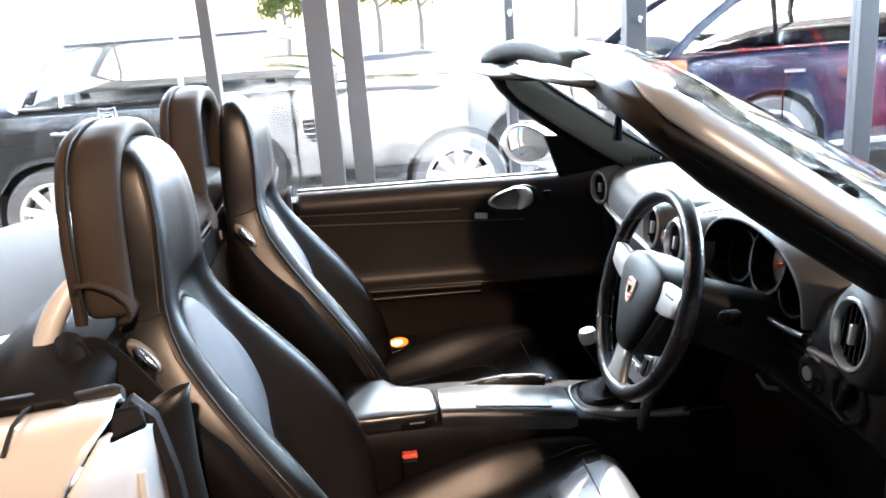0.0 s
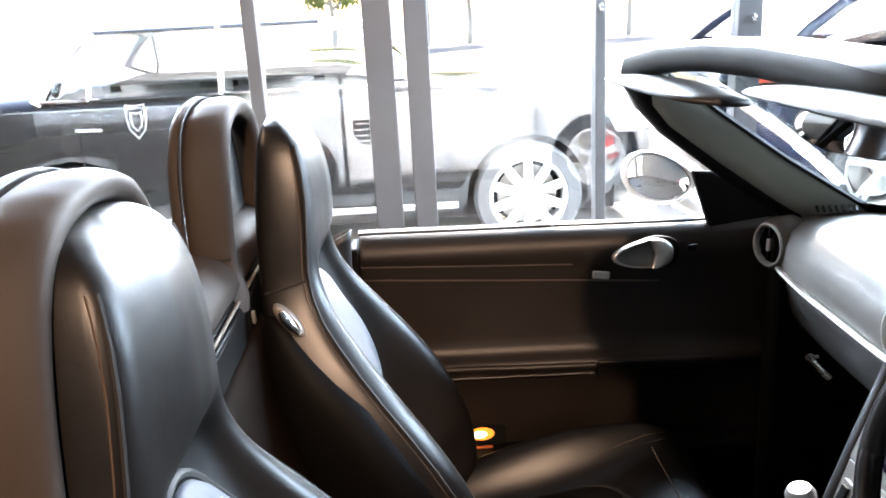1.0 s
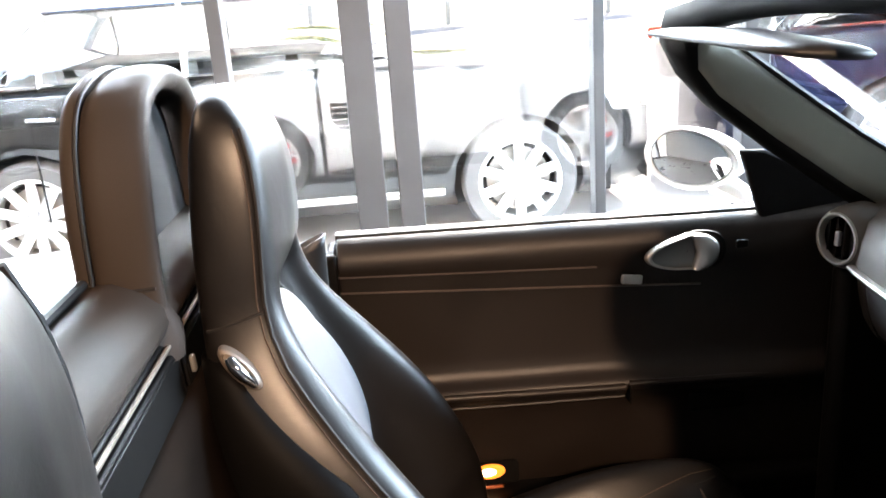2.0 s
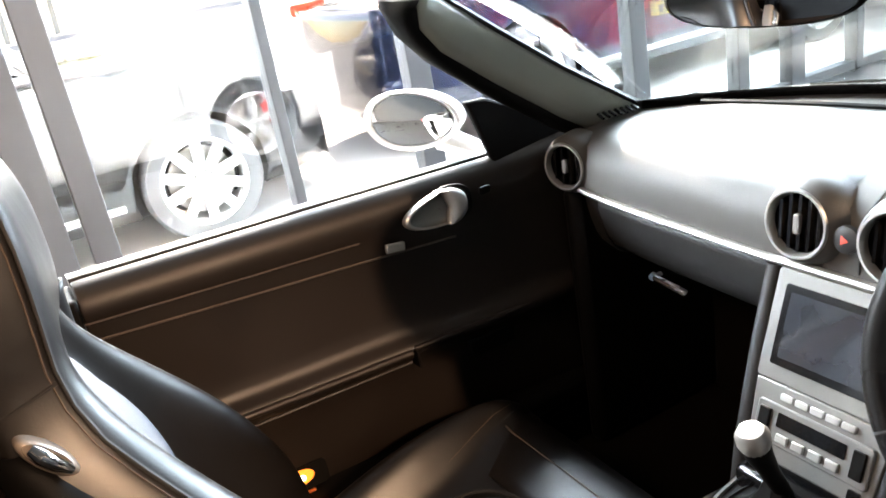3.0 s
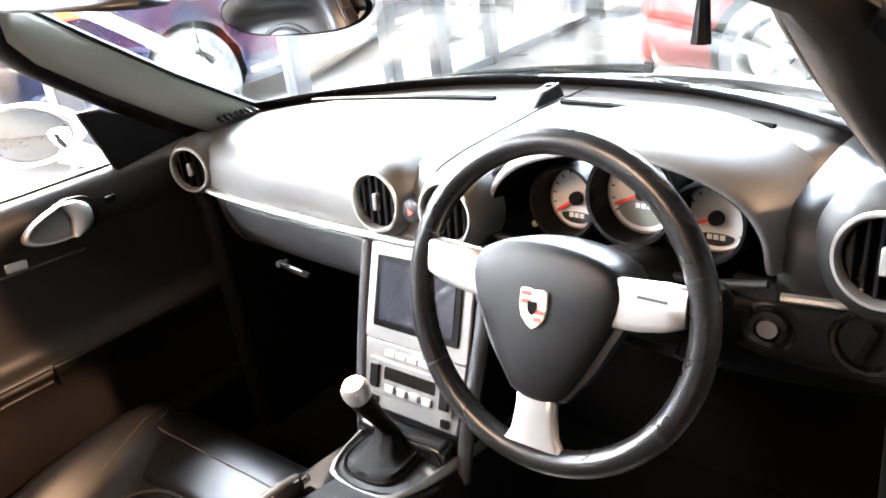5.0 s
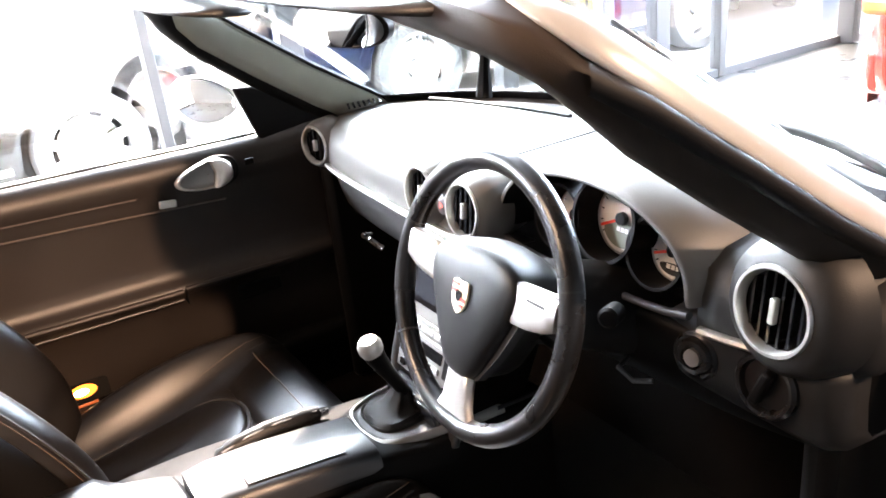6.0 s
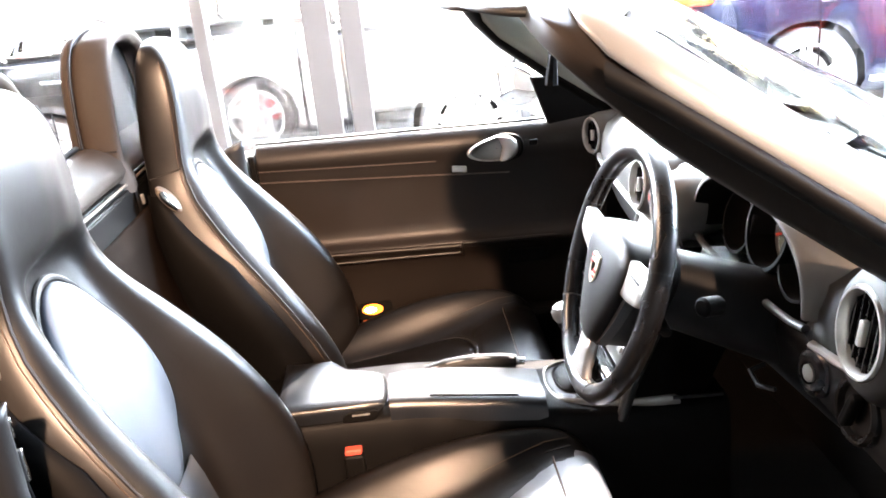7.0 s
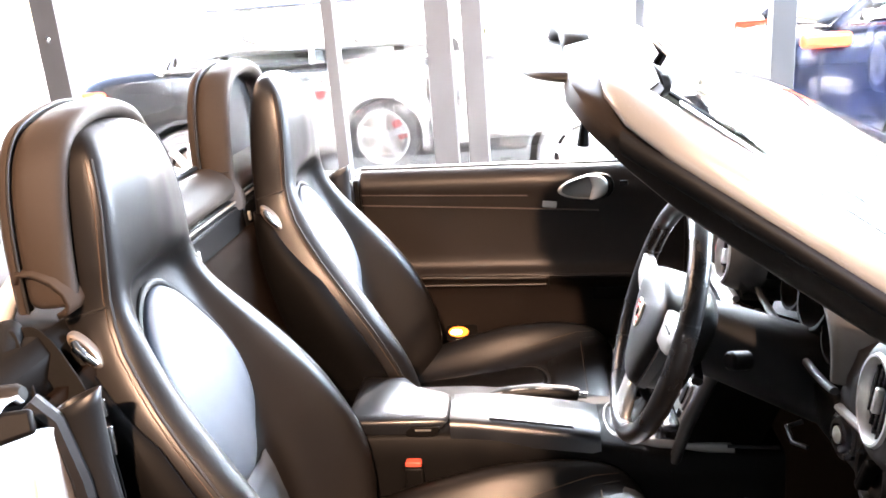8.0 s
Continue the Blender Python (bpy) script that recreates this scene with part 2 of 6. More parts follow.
# ---- setting ----
# unseen floor, walls and ceiling are kept dark so that little light bounces
FLOORTILE = material("showroom_floor", (0.022, 0.0215, 0.021), 0.3, grain=0.1, grain_scale=60, vary=0.15, vary_scale=2.5)
ASPHALT = material("forecourt", (0.42, 0.41, 0.40), 0.85, grain=0.8, grain_scale=90, vary=0.25, vary_scale=1.2)
WALLGREY = material("wall_paint", (0.030, 0.029, 0.028), 0.7, grain=0.1, grain_scale=200, vary=0.04)
CEILING = material("ceiling_paint", (0.030, 0.029, 0.028), 0.8, vary=0.03)
POST = material("grey_post_paint", (0.070, 0.070, 0.074), 0.5, vary=0.1)
ALU = material("mullion_grey", (0.10, 0.10, 0.103), 0.45, metal=0.2)
STICKER = material("sticker_grey", (0.30, 0.30, 0.31), 0.5, vary=0.1)
GLAZE_Y, FRONT_X, BACK_X, RIGHT_Y, TOP = 3.1, 6.2, -6.0, -5.0, 3.2

tagged(part("floor", bm_box(BACK_X, FRONT_X, RIGHT_Y, GLAZE_Y + 0.1, -0.12, 0.0), FLOORTILE), "dark grey tiled showroom floor under the car", "floor", kind="structure")
tagged(part("ground", bm_box(-400, 400, -400, 400, -0.6, -0.14), ASPHALT), "sunlit grey forecourt outside the showroom glass", "ground", kind="structure")
tagged(part("pavement", bm_box(-30, 30, GLAZE_Y + 0.1, 40, -0.139, -0.02), ASPHALT), "pale concrete parking area along the glass front", "ground", kind="structure")
tagged(part("ceiling", bm_box(BACK_X, FRONT_X, RIGHT_Y, GLAZE_Y + 0.1, TOP, TOP + 0.2), CEILING), "plain showroom ceiling out of view, dark grey to cut bounced light", "ceiling", kind="structure")
tagged(part("wall_back", bm_box(BACK_X - 0.2, BACK_X, RIGHT_Y, GLAZE_Y + 0.1, 0, TOP), WALLGREY), "plain dark grey showroom wall out of view, dark to cut bounced light", "wall", kind="structure")
tagged(part("wall_right", bm_box(BACK_X, FRONT_X, RIGHT_Y - 0.2, RIGHT_Y, 0, TOP), WALLGREY), "plain dark grey showroom wall out of view, dark to cut bounced light", "wall", kind="structure")


def post(x0, x1, y0, y1, mat, name="window_post", z1=TOP):
    return tagged(part(name, bm_box(x0, x1, y0, y1, 0, z1), mat, bevel=0.006), "dark grey painted metal post of the glass front", "window post", "posts of the glass front", "structure")


# side glazing: two broad posts, thin mullions, panes between
SIDE = [(-4.60, -4.45, ALU), (-3.06, -2.91, ALU), (-1.345, -1.275, ALU), (-0.765, -0.625, POST), (-0.563, -0.447, POST), (0.383, 0.435, ALU), (1.10, 1.225, POST), (2.55, 2.67, POST), (3.42, 3.52, ALU), (3.92, 4.06, POST), (4.6, 4.68, ALU)]
for a, b, mat in SIDE:
    post(a, b, GLAZE_Y - 0.05, GLAZE_Y + 0.06, mat)
edges = [BACK_X] + [v for a, b, _ in SIDE for v in (a, b)] + [FRONT_X]
for i in range(0, len(edges), 2):
    p = tagged(part("window_pane", bm_box(edges[i], edges[i + 1], GLAZE_Y, GLAZE_Y + 0.012, 0.06, TOP), PANE, smooth=0), "tall clear showroom window pane with reflections", "window", "panes of the glass front", "structure")
    p.visible_shadow = False
tagged(part("trim_sill", bm_box(BACK_X, FRONT_X, GLAZE_Y - 0.04, GLAZE_Y + 0.05, 0, 0.06), ALU), "low grey metal sill of the glass front", "sill", kind="structure")
for x, z in ((1.178, 1.37), (0.41, 1.46), (-2.985, 1.38)):
    lock = tagged(part("window_lock", bm_lathe([(0.016, 0.0), (0.016, 0.012), (0.010, 0.018), (0.001, 0.019)], facing((x, GLAZE_Y - 0.05, z), (0, -1, 0)) @ Matrix.Diagonal((0.8, 1.3, 1, 1)), 16), CHROME), "small metal lock on a window post", "lock", "locks of the glass front", "structure")
shield = [(-0.045, 0.085), (0.0, 0.075), (0.045, 0.085), (0.050, 0.02), (0.038, -0.04), (0.0, -0.085), (-0.038, -0.04), (-0.050, 0.02)]
for k, u in enumerate((1.0, 0.55)):
    tagged(part("window_sticker", bm_tube([(-1.93 - x * u, GLAZE_Y - 0.006, 1.03 + z * u) for x, z in shield], 0.004, 6, closed=True), STICKER), "pale shield outline stuck on the window pane", "sticker", "", "structure")
# unseen wall added in place of glazing to hold back daylight
tagged(part("wall_front_block", bm_box(FRONT_X, FRONT_X + 0.2, RIGHT_Y, -0.1, 0, TOP), WALLGREY), "plain dark grey showroom wall out of view, dark to cut bounced light", "wall", kind="structure")
# front glazing
FRONT = [(-0.1, 0.0), (1.45, 1.55), (2.95, 3.1)]
for a, b in FRONT:
    tagged(part("window_post", bm_box(FRONT_X - 0.05, FRONT_X + 0.06, a, b, 0, TOP), ALU, bevel=0.006), "grey metal post of the showroom front glazing", "window post", "posts of the glass front", "structure")
edges = [v for a, b in FRONT for v in (a, b)]
for i in range(1, len(edges) - 1, 2):
    p = tagged(part("window_pane", bm_box(FRONT_X, FRONT_X + 0.012, edges[i], edges[i + 1], 0.0, TOP), PANE, smooth=0), "tall clear showroom window pane with reflections", "window", "panes of the glass front", "structure")
    p.visible_shadow = False

# ---- the sports car ----
car = thing("sports_car", "silver open two-seat sports car with black leather interior, roof down", "car")
HUB_F, HUB_R, HUB_Z, TYRE = 0.915, -1.495, 0.30, 0.315


def shell(xs, width, belt, top, crown, n_top=7):
    """Half-sections of the body from sill to middle for each x, on both sides."""
    rows = []
    for x in xs:
        w, b, c = curve(width, x), curve(belt, x), curve(top, x)
        side = [(w - 0.06, 0.16), (w - 0.015, 0.24), (w - 0.005, 0.33), (w, 0.42), (w + 0.004, 0.50), (w, 0.58), (w - 0.012, 0.66), (w - 0.025, b - 0.14), (w - 0.045, b - 0.07), (w - 0.075, b - 0.025), (w - 0.12, b)]
        k = curve(crown, x)
        for i in range(1, n_top + 1):
            s = i / n_top
            side.append(((w - 0.12) * (1 - s), lerp(b, c, s) + k * math.sin(math.pi * min(1, s * 1.6)) * (1 - s)))
        rows.append(side)
    return rows


def arch_cut(bm, hubs, r):
    """Opens round wheel arches in the side faces."""
    def inside(v, g=0.0):
        return any(math.hypot(v.co.x - hx, v.co.z - hz) < r - g and abs(v.co.y) > 0.5 for hx, hz in hubs)
    bmesh.ops.delete(bm, geom=[f for f in bm.faces if all(inside(v) for v in f.verts)], context="FACES")
    for v in bm.verts:
        for hx, hz in hubs:
            d = math.hypot(v.co.x - hx, v.co.z - hz)
            if d < r and abs(v.co.y) > 0.5:
                v.co.x, v.co.z = hx + (v.co.x - hx) * r / max(d, 1e-4), hz + (v.co.z - hz) * r / max(d, 1e-4)


WIDTH = [(-2.25, 0.70), (-2.1, 0.80), (-1.5, 0.895), (-1.0, 0.885), (-0.7, 0.865), (0.4, 0.865), (0.9, 0.885), (1.4, 0.82), (1.68, 0.66), (1.76, 0.50)]
BELT_Z = [(-2.25, 0.72), (-2.1, 0.83), (-1.5, 0.985), (-1.0, 1.015), (-0.7, 0.970), (0.4, 0.94), (0.9, 0.915), (1.4, 0.79), (1.68, 0.58), (1.76, 0.46)]
TOP_Z = [(-2.25, 0.74), (-2.1, 0.87), (-1.6, 0.98), (-1.05, 1.00), (0.45, 0.99), (0.8, 0.985), (1.1, 0.945), (1.4, 0.85), (1.68, 0.64), (1.76, 0.48)]
CROWN = [(-2.2, 0.0), (-1.5, 0.02), (0.4, 0.0), (0.9, 0.03), (1.5, 0.02), (1.76, 0)]


def body_piece(name, xs, label, cut=True, open_top=None, sides=(1, -1)):
    if open_top and len(sides) > 1:
        return [body_piece(name, xs, label, cut, open_top, (s,)) for s in sides]
    bm = bmesh.new()
    rows = shell(xs, WIDTH, BELT_Z, TOP_Z, CROWN)
    if open_top:
        rows = [r[:open_top] for r in rows]
    for s in sides:
        bm_grid([[Vector((x, s * y, z)) for y, z in r] for x, r in zip(xs, rows)], bm=bm)
    bmesh.ops.remove_doubles(bm, verts=bm.verts, dist=0.0005)
    if cut:
        arch_cut(bm, [(HUB_F, HUB_Z), (HUB_R, HUB_Z)], 0.355)
    return part(name, bm, PAINT, car, label, thick=0.006)


front_xs = [0.80 + 0.04 * i for i in range(25)]
body_piece("nose", front_xs, "silver bonnet and front wings")
body_piece("front_wing", [0.44 + 0.04 * i for i in range(10)], "silver wing beside the windscreen", open_top=11)
tail_xs = [-2.25 + 0.04 * i for i in range(32)]
body_piece("tail", [x for x in tail_xs if x < -1.06], "silver rear wings and boot lid")
quarter = body_piece("rear_quarter", [-1.06 + 0.04 * i for i in range(9)], "silver rear quarter with side intake", open_top=11, sides=(1,))
bm = bm_box(-1.0, -0.80, 0.862, 0.885, 0.50, 0.70)
part("side_intake", bm, BLACK, car, "black slatted side air intake", bevel=0.01)
for i in range(4):
    part("intake_slat", bm_box(-0.99, -0.81, 0.878, 0.892, 0.53 + 0.045 * i, 0.54 + 0.045 * i), PAINT, car)
bm = bm_box(-1.0, 0.7, -0.85, 0.85, 0.16, 0.20)
part("underbody", bm, BLACK, car)
for s in (1, -1):
    part("sill", bm_box(-1.05, 0.55, s * 0.72 if s > 0 else -0.84, s * 0.84 if s > 0 else -0.72, 0.16, 0.36), PAINT if s < 0 else BLACK, car, bevel=0.02)
for name, x, bulge in (("nose_panel", 1.76, 0.06), ("tail_panel", -2.25, -0.05)):
    w, b = curve(WIDTH, x), curve(BELT_Z, x)
    rows = []
    for z, q, g in ((0.16, 0.88, 0.2), (0.24, 0.97, 0.7), (lerp(0.24, b, 0.4), 0.99, 1.0), (lerp(0.24, b, 0.8), 0.95, 0.7), (b, 0.78, 0.2), (curve(TOP_Z, x), 0.5, 0.0)):
        rows.append([Vector((x + bulge * g * (1 - u * u), w * q * u, z)) for u in (-1, -0.8, -0.5, 0, 0.5, 0.8, 1)])
    part(name, bm_grid(rows), PAINT, car, thick=0.006, smooth=70)
# tail lamps
part("tail_lamp", bm_lathe([(0.001, 0), (0.09, 0), (0.085, 0.02), (0.001, 0.03)], facing((-2.02, 0.80, 0.74), (-0.75, 0.75, 0.1)), 16), CALIPER, car, "red tail lamp")
part("tail_lamp", bm_lathe([(0.001, 0), (0.09, 0), (0.085, 0.02), (0.001, 0.03)], facing((-2.02, -0.80, 0.74), (-0.75, -0.75, 0.1)), 16), CALIPER, car, "red tail lamp")


def wheel_at(owner, x, y, z, r, rim, spokes=5, twin=True, caliper=None, side=1, wide=0.22, rubber=None):
    """A road wheel with tyre, rim and spokes; side +1 shows its face towards +y."""
    m = facing((x, y, z), (0, side, 0))
    w = new("wheel")
    w.parent = owner
    part("tyre", bm_lathe([(rim, -wide), (r - 0.02, -wide), (r, -wide + 0.03), (r, -0.03), (r - 0.02, 0), (rim, 0.0), (rim - 0.012, -0.02), (rim - 0.012, -wide + 0.02)], m, 40, close=True), rubber or RUBBER, w)
    part("rim", bm_lathe([(rim - 0.002, -0.005), (rim - 0.02, 0.0), (rim - 0.03, -0.02), (rim - 0.03, -wide), (rim - 0.002, -wide)], m, 40, close=True), WHEELSILVER, w, "silver alloy rim")
    part("hub", bm_lathe([(0.001, -0.02), (0.045, -0.02), (0.06, -0.04), (0.06, -0.1), (0.001, -0.1)], m, 20), WHEELSILVER, w)
    part("brake_disc", bm_lathe([(0.07, -0.09), (rim * 0.75, -0.09), (rim * 0.75, -0.11), (0.07, -0.11)], m, 32, close=True), SATIN, w)
    for i in range(spokes):
        a = 2 * math.pi * i / spokes + math.pi / 2
        for da in ((-0.11, 0.11) if twin else (0,)):
            c = Matrix.Rotation(a + da, 4, "Z")
            bm = bm_box(0.04, rim - 0.022, -0.016 if twin else -0.03, 0.016 if twin else 0.03, -0.045, -0.018, m=m @ c)
            part("spoke", bm, WHEELSILVER, w, bevel=0.006)
    if caliper:
        bm = bm_box(rim * 0.45, rim * 0.82, -0.09, 0.09, -0.13, -0.06, m=m @ Matrix.Rotation(radians(160), 4, "Z"))
        part("brake_caliper", bm, caliper, w, "red brake caliper", bevel=0.01)
    return w


for hx in (HUB_F, HUB_R):
    for s in (1, -1):
        wheel_at(car, hx, s * 0.875, HUB_Z, TYRE, 0.238, 5, True, CALIPER, s)

# passenger door: outer skin, inner panel, top roll, ledge, handle
door = new("door")
door.parent = car
tagged(door, "closed passenger door with black leather-covered panel")
xs = [-0.715 + 0.0575 * i for i in range(21)]
rows = shell(xs, WIDTH, BELT_Z, TOP_Z, CROWN)
part("outer_skin", bm_grid([[Vector((x, y, z)) for y, z in r[1:10]] for x, r in zip(xs, rows)]), PAINT, door, "silver painted outer skin", thick=0.006)


def door_y(x):
    """Inner face of the door panel at the belt: it draws in towards the dashboard."""
    return curve([(-0.73, 0.775), (-0.4, 0.765), (0.0, 0.755), (0.25, 0.73), (0.5, 0.71)], x)


def belt(x):
    return curve([(-0.73, 0.975), (-0.3, 0.970), (0.1, 0.966), (0.45, 0.985)], x)


# inner panel as a skin with the relief of roll, band, recess, ledge and map pocket
rel = [(0.0, 0.052), (0.004, 0.036), (-0.016, 0.012), (-0.040, -0.002), (-0.062, 0.003), (-0.070, 0.007), (-0.098, 0.007), (-0.106, 0.010), (-0.18, 0.010), (-0.27, 0.008), (-0.306, 0.002), (-0.313, -0.022), (-0.326, -0.034), (-0.346, -0.030), (-0.356, -0.008), (-0.44, 0.002), (-0.53, 0.000), (-0.54, 0.012), (-0.66, 0.02), (-0.78, 0.03)]
pxs = [-0.715 + 0.03 * i for i in range(37)]
grid = []
for x in pxs:
    fade = 1.0 if x < 0.16 else max(0.35, 1 - (x - 0.16) * 2.2)
    grid.append([Vector((x, door_y(x) + dy * (fade if j > 4 else 1), belt(x) + dz - 0.03 * (x + 0.7) * (1 if 3 < j < 8 else 0))) for j, (dz, dy) in enumerate(rel)])
part("inner_panel", bm_grid(grid), DOORVINYL, door, "black leather-grained door panel", subsurf=1, thick=0.004)
part("rear_edge", bm_box(-0.735, -0.714, 0.775, 0.875, 0.25, 0.955), BLACK, door, bevel=0.006)
part("waist_seal", bm_grid([[Vector((x, door_y(x) + dy, belt(x) + dz)) for dy, dz in ((0.046, -0.006), (0.048, 0.006), (0.056, 0.007), (0.062, -0.008))] for x in pxs]), RUBBER, door, "black rubber window seal")
part("door_top", bm_grid([[Vector((x, door_y(x) + dy, belt(x) + dz)) for dy, dz in ((0.060, -0.010), (0.066, 0.002), (0.090, 0.003), (0.108, -0.006), (0.120, -0.030))] for x in pxs]), PAINT, door, "silver painted top edge")
for k, dz in enumerate((-0.068, -0.101)):
    part("seam", bm_tube([(x, door_y(x) + 0.006, belt(x) + dz - (0.03, 0.045)[k] * (x + 0.7)) for x in pxs[:(18, 25)[k]]], 0.0022, 6), STITCH, door, "raised seam")
part("armrest_edge", bm_tube([(x, door_y(x) - 0.036, belt(x) - 0.328 + 0.002 * math.sin(9 * x)) for x in [-0.56 + 0.02 * i for i in range(21)]], 0.0075, 10), DOORVINYL, door, "padded edge of the door pocket")
part("armrest_edge", bm_tube([(x, door_y(x) - 0.030 + 0.02 * max(0.0, x), belt(x) - 0.326) for x in [-0.150 + 0.02 * i for i in range(16)]], [0.0065] * 12 + [0.006, 0.005, 0.004, 0.002], 10), DOORVINYL, door, "padded edge of the armrest")
part("pocket_lip", bm_tube([(x, door_y(x) - 0.028, belt(x) - 0.354) for x in [-0.56 + 0.02 * i for i in range(21)]], 0.0045, 8), DOORVINYL, door, "lip of the door pocket")
part("pocket_gap", bm_box(-0.1535, -0.1505, 0.712, 0.765, 0.605, 0.642), BLACK, door)
part("door_speaker", bm_box(-0.02, 0.10, 0.738, 0.75, 0.555, 0.60), BLACK, door, bevel=0.008)
# release handle: silver D-shaped bowl with a broad pull on its forward side
hm = facing((-0.030, 0.745, 0.909), (0.0, -1, 0.06))
def handle_edge(a):
    """Teardrop of the handle: drawn out towards the seat, blunt towards the dashboard."""
    c, q = math.cos(a), math.sin(a)
    if c < 0:
        return 0.083 * c, 0.034 * q * (1 - 0.16 * abs(c)) + 0.007 * c
    return 0.058 * abs(c) ** 0.75, 0.036 * math.copysign(abs(q) ** 0.8, q)


oval = [handle_edge(2 * math.pi * i / 48) for i in range(48)]
part("release_handle", bm_grid([[hm @ Vector((x * u, y * u, k)) for x, y in oval] for u, k in ((1.02, -0.004), (1.03, 0.006), (1.0, 0.013), (0.95, 0.0155), (0.90, 0.014), (0.87, 0.006))], close_u=True), SATIN, door, "satin silver door release handle", smooth=80)
part("handle_bowl", bm_grid([[hm @ Vector((x * u, y * u, k)) for x, y in oval] for u, k in ((0.885, 0.010), (0.80, 0.005), (0.62, 0.003), (0.35, 0.002), (0.02, 0.002))], close_u=True), SILVER, door, "silver handle bowl", smooth=80)
pull = []
for i in range(15):
    a = radians(-80 + 160 * i / 14)
    x, y = handle_edge(a)
    inner = 0.006 + 0.010 * (1 - abs(y) / 0.036)
    pull.append([hm @ Vector((lerp(x, inner, q), y * (1 - 0.06 * q), k)) for q, k in ((-0.06, 0.003), (-0.04, 0.014), (0.12, 0.021), (0.5, 0.0235), (0.88, 0.021), (1.0, 0.015), (1.0, 0.006))])
part("handle_pull", bm_grid(pull), SATIN, door, "broad satin silver pull", thick=0.003, smooth=80)
part("handle_bezel", bm_grid([[hm @ Vector((x * u + 0.014, y * u, k)) for x, y in oval] for u, k in ((1.12, -0.004), (1.09, 0.002), (0.98, 0.003))], close_u=True), BLACK, door)
part("lock_button", bm_plate(rounded(0.021, 0.0095, 0.004), facing((-0.140, 0.752, 0.860), (0, -1, 0.05), (0.12, 0, 1)), 0.010), SATIN, door, "silver lock button", bevel=0.003)
part("window_switch", bm_plate(rounded(0.012, 0.008, 0.003), facing((0.075, 0.738, 0.918), (0, -1, 0.05)), 0.008), BLACK, door, bevel=0.002)
part("courtesy_lamp", bm_lathe([(0.001, 0.006), (0.022, 0.006), (0.028, 0.0)], facing((-0.441, 0.760, 0.452), (0, -1, 0.1)) @ Matrix.Diagonal((1.15, 0.62, 1, 1)), 20), LAMPGLOW, door, "lit amber courtesy lamp")
part("lamp_core", bm_lathe([(0.001, 0.009), (0.012, 0.008), (0.016, 0.005)], facing((-0.447, 0.760, 0.453), (0, -1, 0.1)) @ Matrix.Diagonal((1.25, 0.62, 1, 1)), 18), LAMPCORE, door, "bright core of the lamp")
# bar coloured as the lamp's reflection on the sill
part("lamp_reflection", bm_box(-0.475, -0.415, 0.752, 0.758, 0.412, 0.421), material("amber_reflection", (0.30, 0.075, 0.02), 0.35), door, "dull amber reflection of the lamp, painted below it", bevel=0.002)
part("lamp_bezel", bm_plate(rounded(0.05, 0.026, 0.01), facing((-0.43, 0.764, 0.448), (0, -1, 0.1)), 0.004), BLACK, door)
part("sill_ledge", bm_box(-0.72, 0.35, 0.70, 0.80, 0.36, 0.415), BLACK, car, "black plastic sill cover", bevel=0.015)

# door mirror, passenger side
mir = new("door_mirror")
mir.parent = car
mm = facing((0.068, 1.005, 1.034), (-0.86, -0.50, 0.03))
prof = [(0.001, 0.12), (0.05, 0.115), (0.09, 0.09), (0.118, 0.05), (0.130, 0.0), (0.124, -0.006), (0.112, 0.004)]
part("housing", bm_grid([[mm @ Vector((r * math.cos(a), 0.54 * r * math.sin(a) * (1.0 - 0.12 * math.cos(a)), -h)) for a in (2 * math.pi * i / 36 for i in range(36))] for r, h in prof], close_u=True), PAINT, mir, "silver mirror housing")
part("mirror_glass", bm_grid([[mm @ Vector((r * math.cos(a), 0.54 * r * math.sin(a) * (1.0 - 0.12 * math.cos(a)), -0.003 + 0.008 * (1 - (r / 0.108) ** 2))) for a in (2 * math.pi * i / 36 for i in range(36))] for r in (0.108, 0.08, 0.05, 0.02, 0.001)], close_u=True), MIRROR, mir, "mirror glass")
part("mirror_foot", bm_tube([(0.13, 0.97, 0.98), (0.17, 0.90, 0.955), (0.20, 0.84, 0.95)], [0.045, 0.032, 0.04], 14, squash=0.55), PAINT, mir)
# black sail panel in the corner of door and pillar
part("sail_panel", bm_plate([(0.080, 1.096), (0.126, 0.955), (0.126, 0.90), (0.46, 0.86), (0.46, 0.935), (0.27, 1.025), (0.13, 1.092)], Matrix(((1, 0, 0, 0), (0, 0, -1, 0.785), (0, 1, 0, 0), (0, 0, 0, 1))), 0.02), BLACK, car, "black corner trim by the door mirror", bevel=0.006)

# windscreen surround
scr = new("windscreen_surround")
scr.parent = car


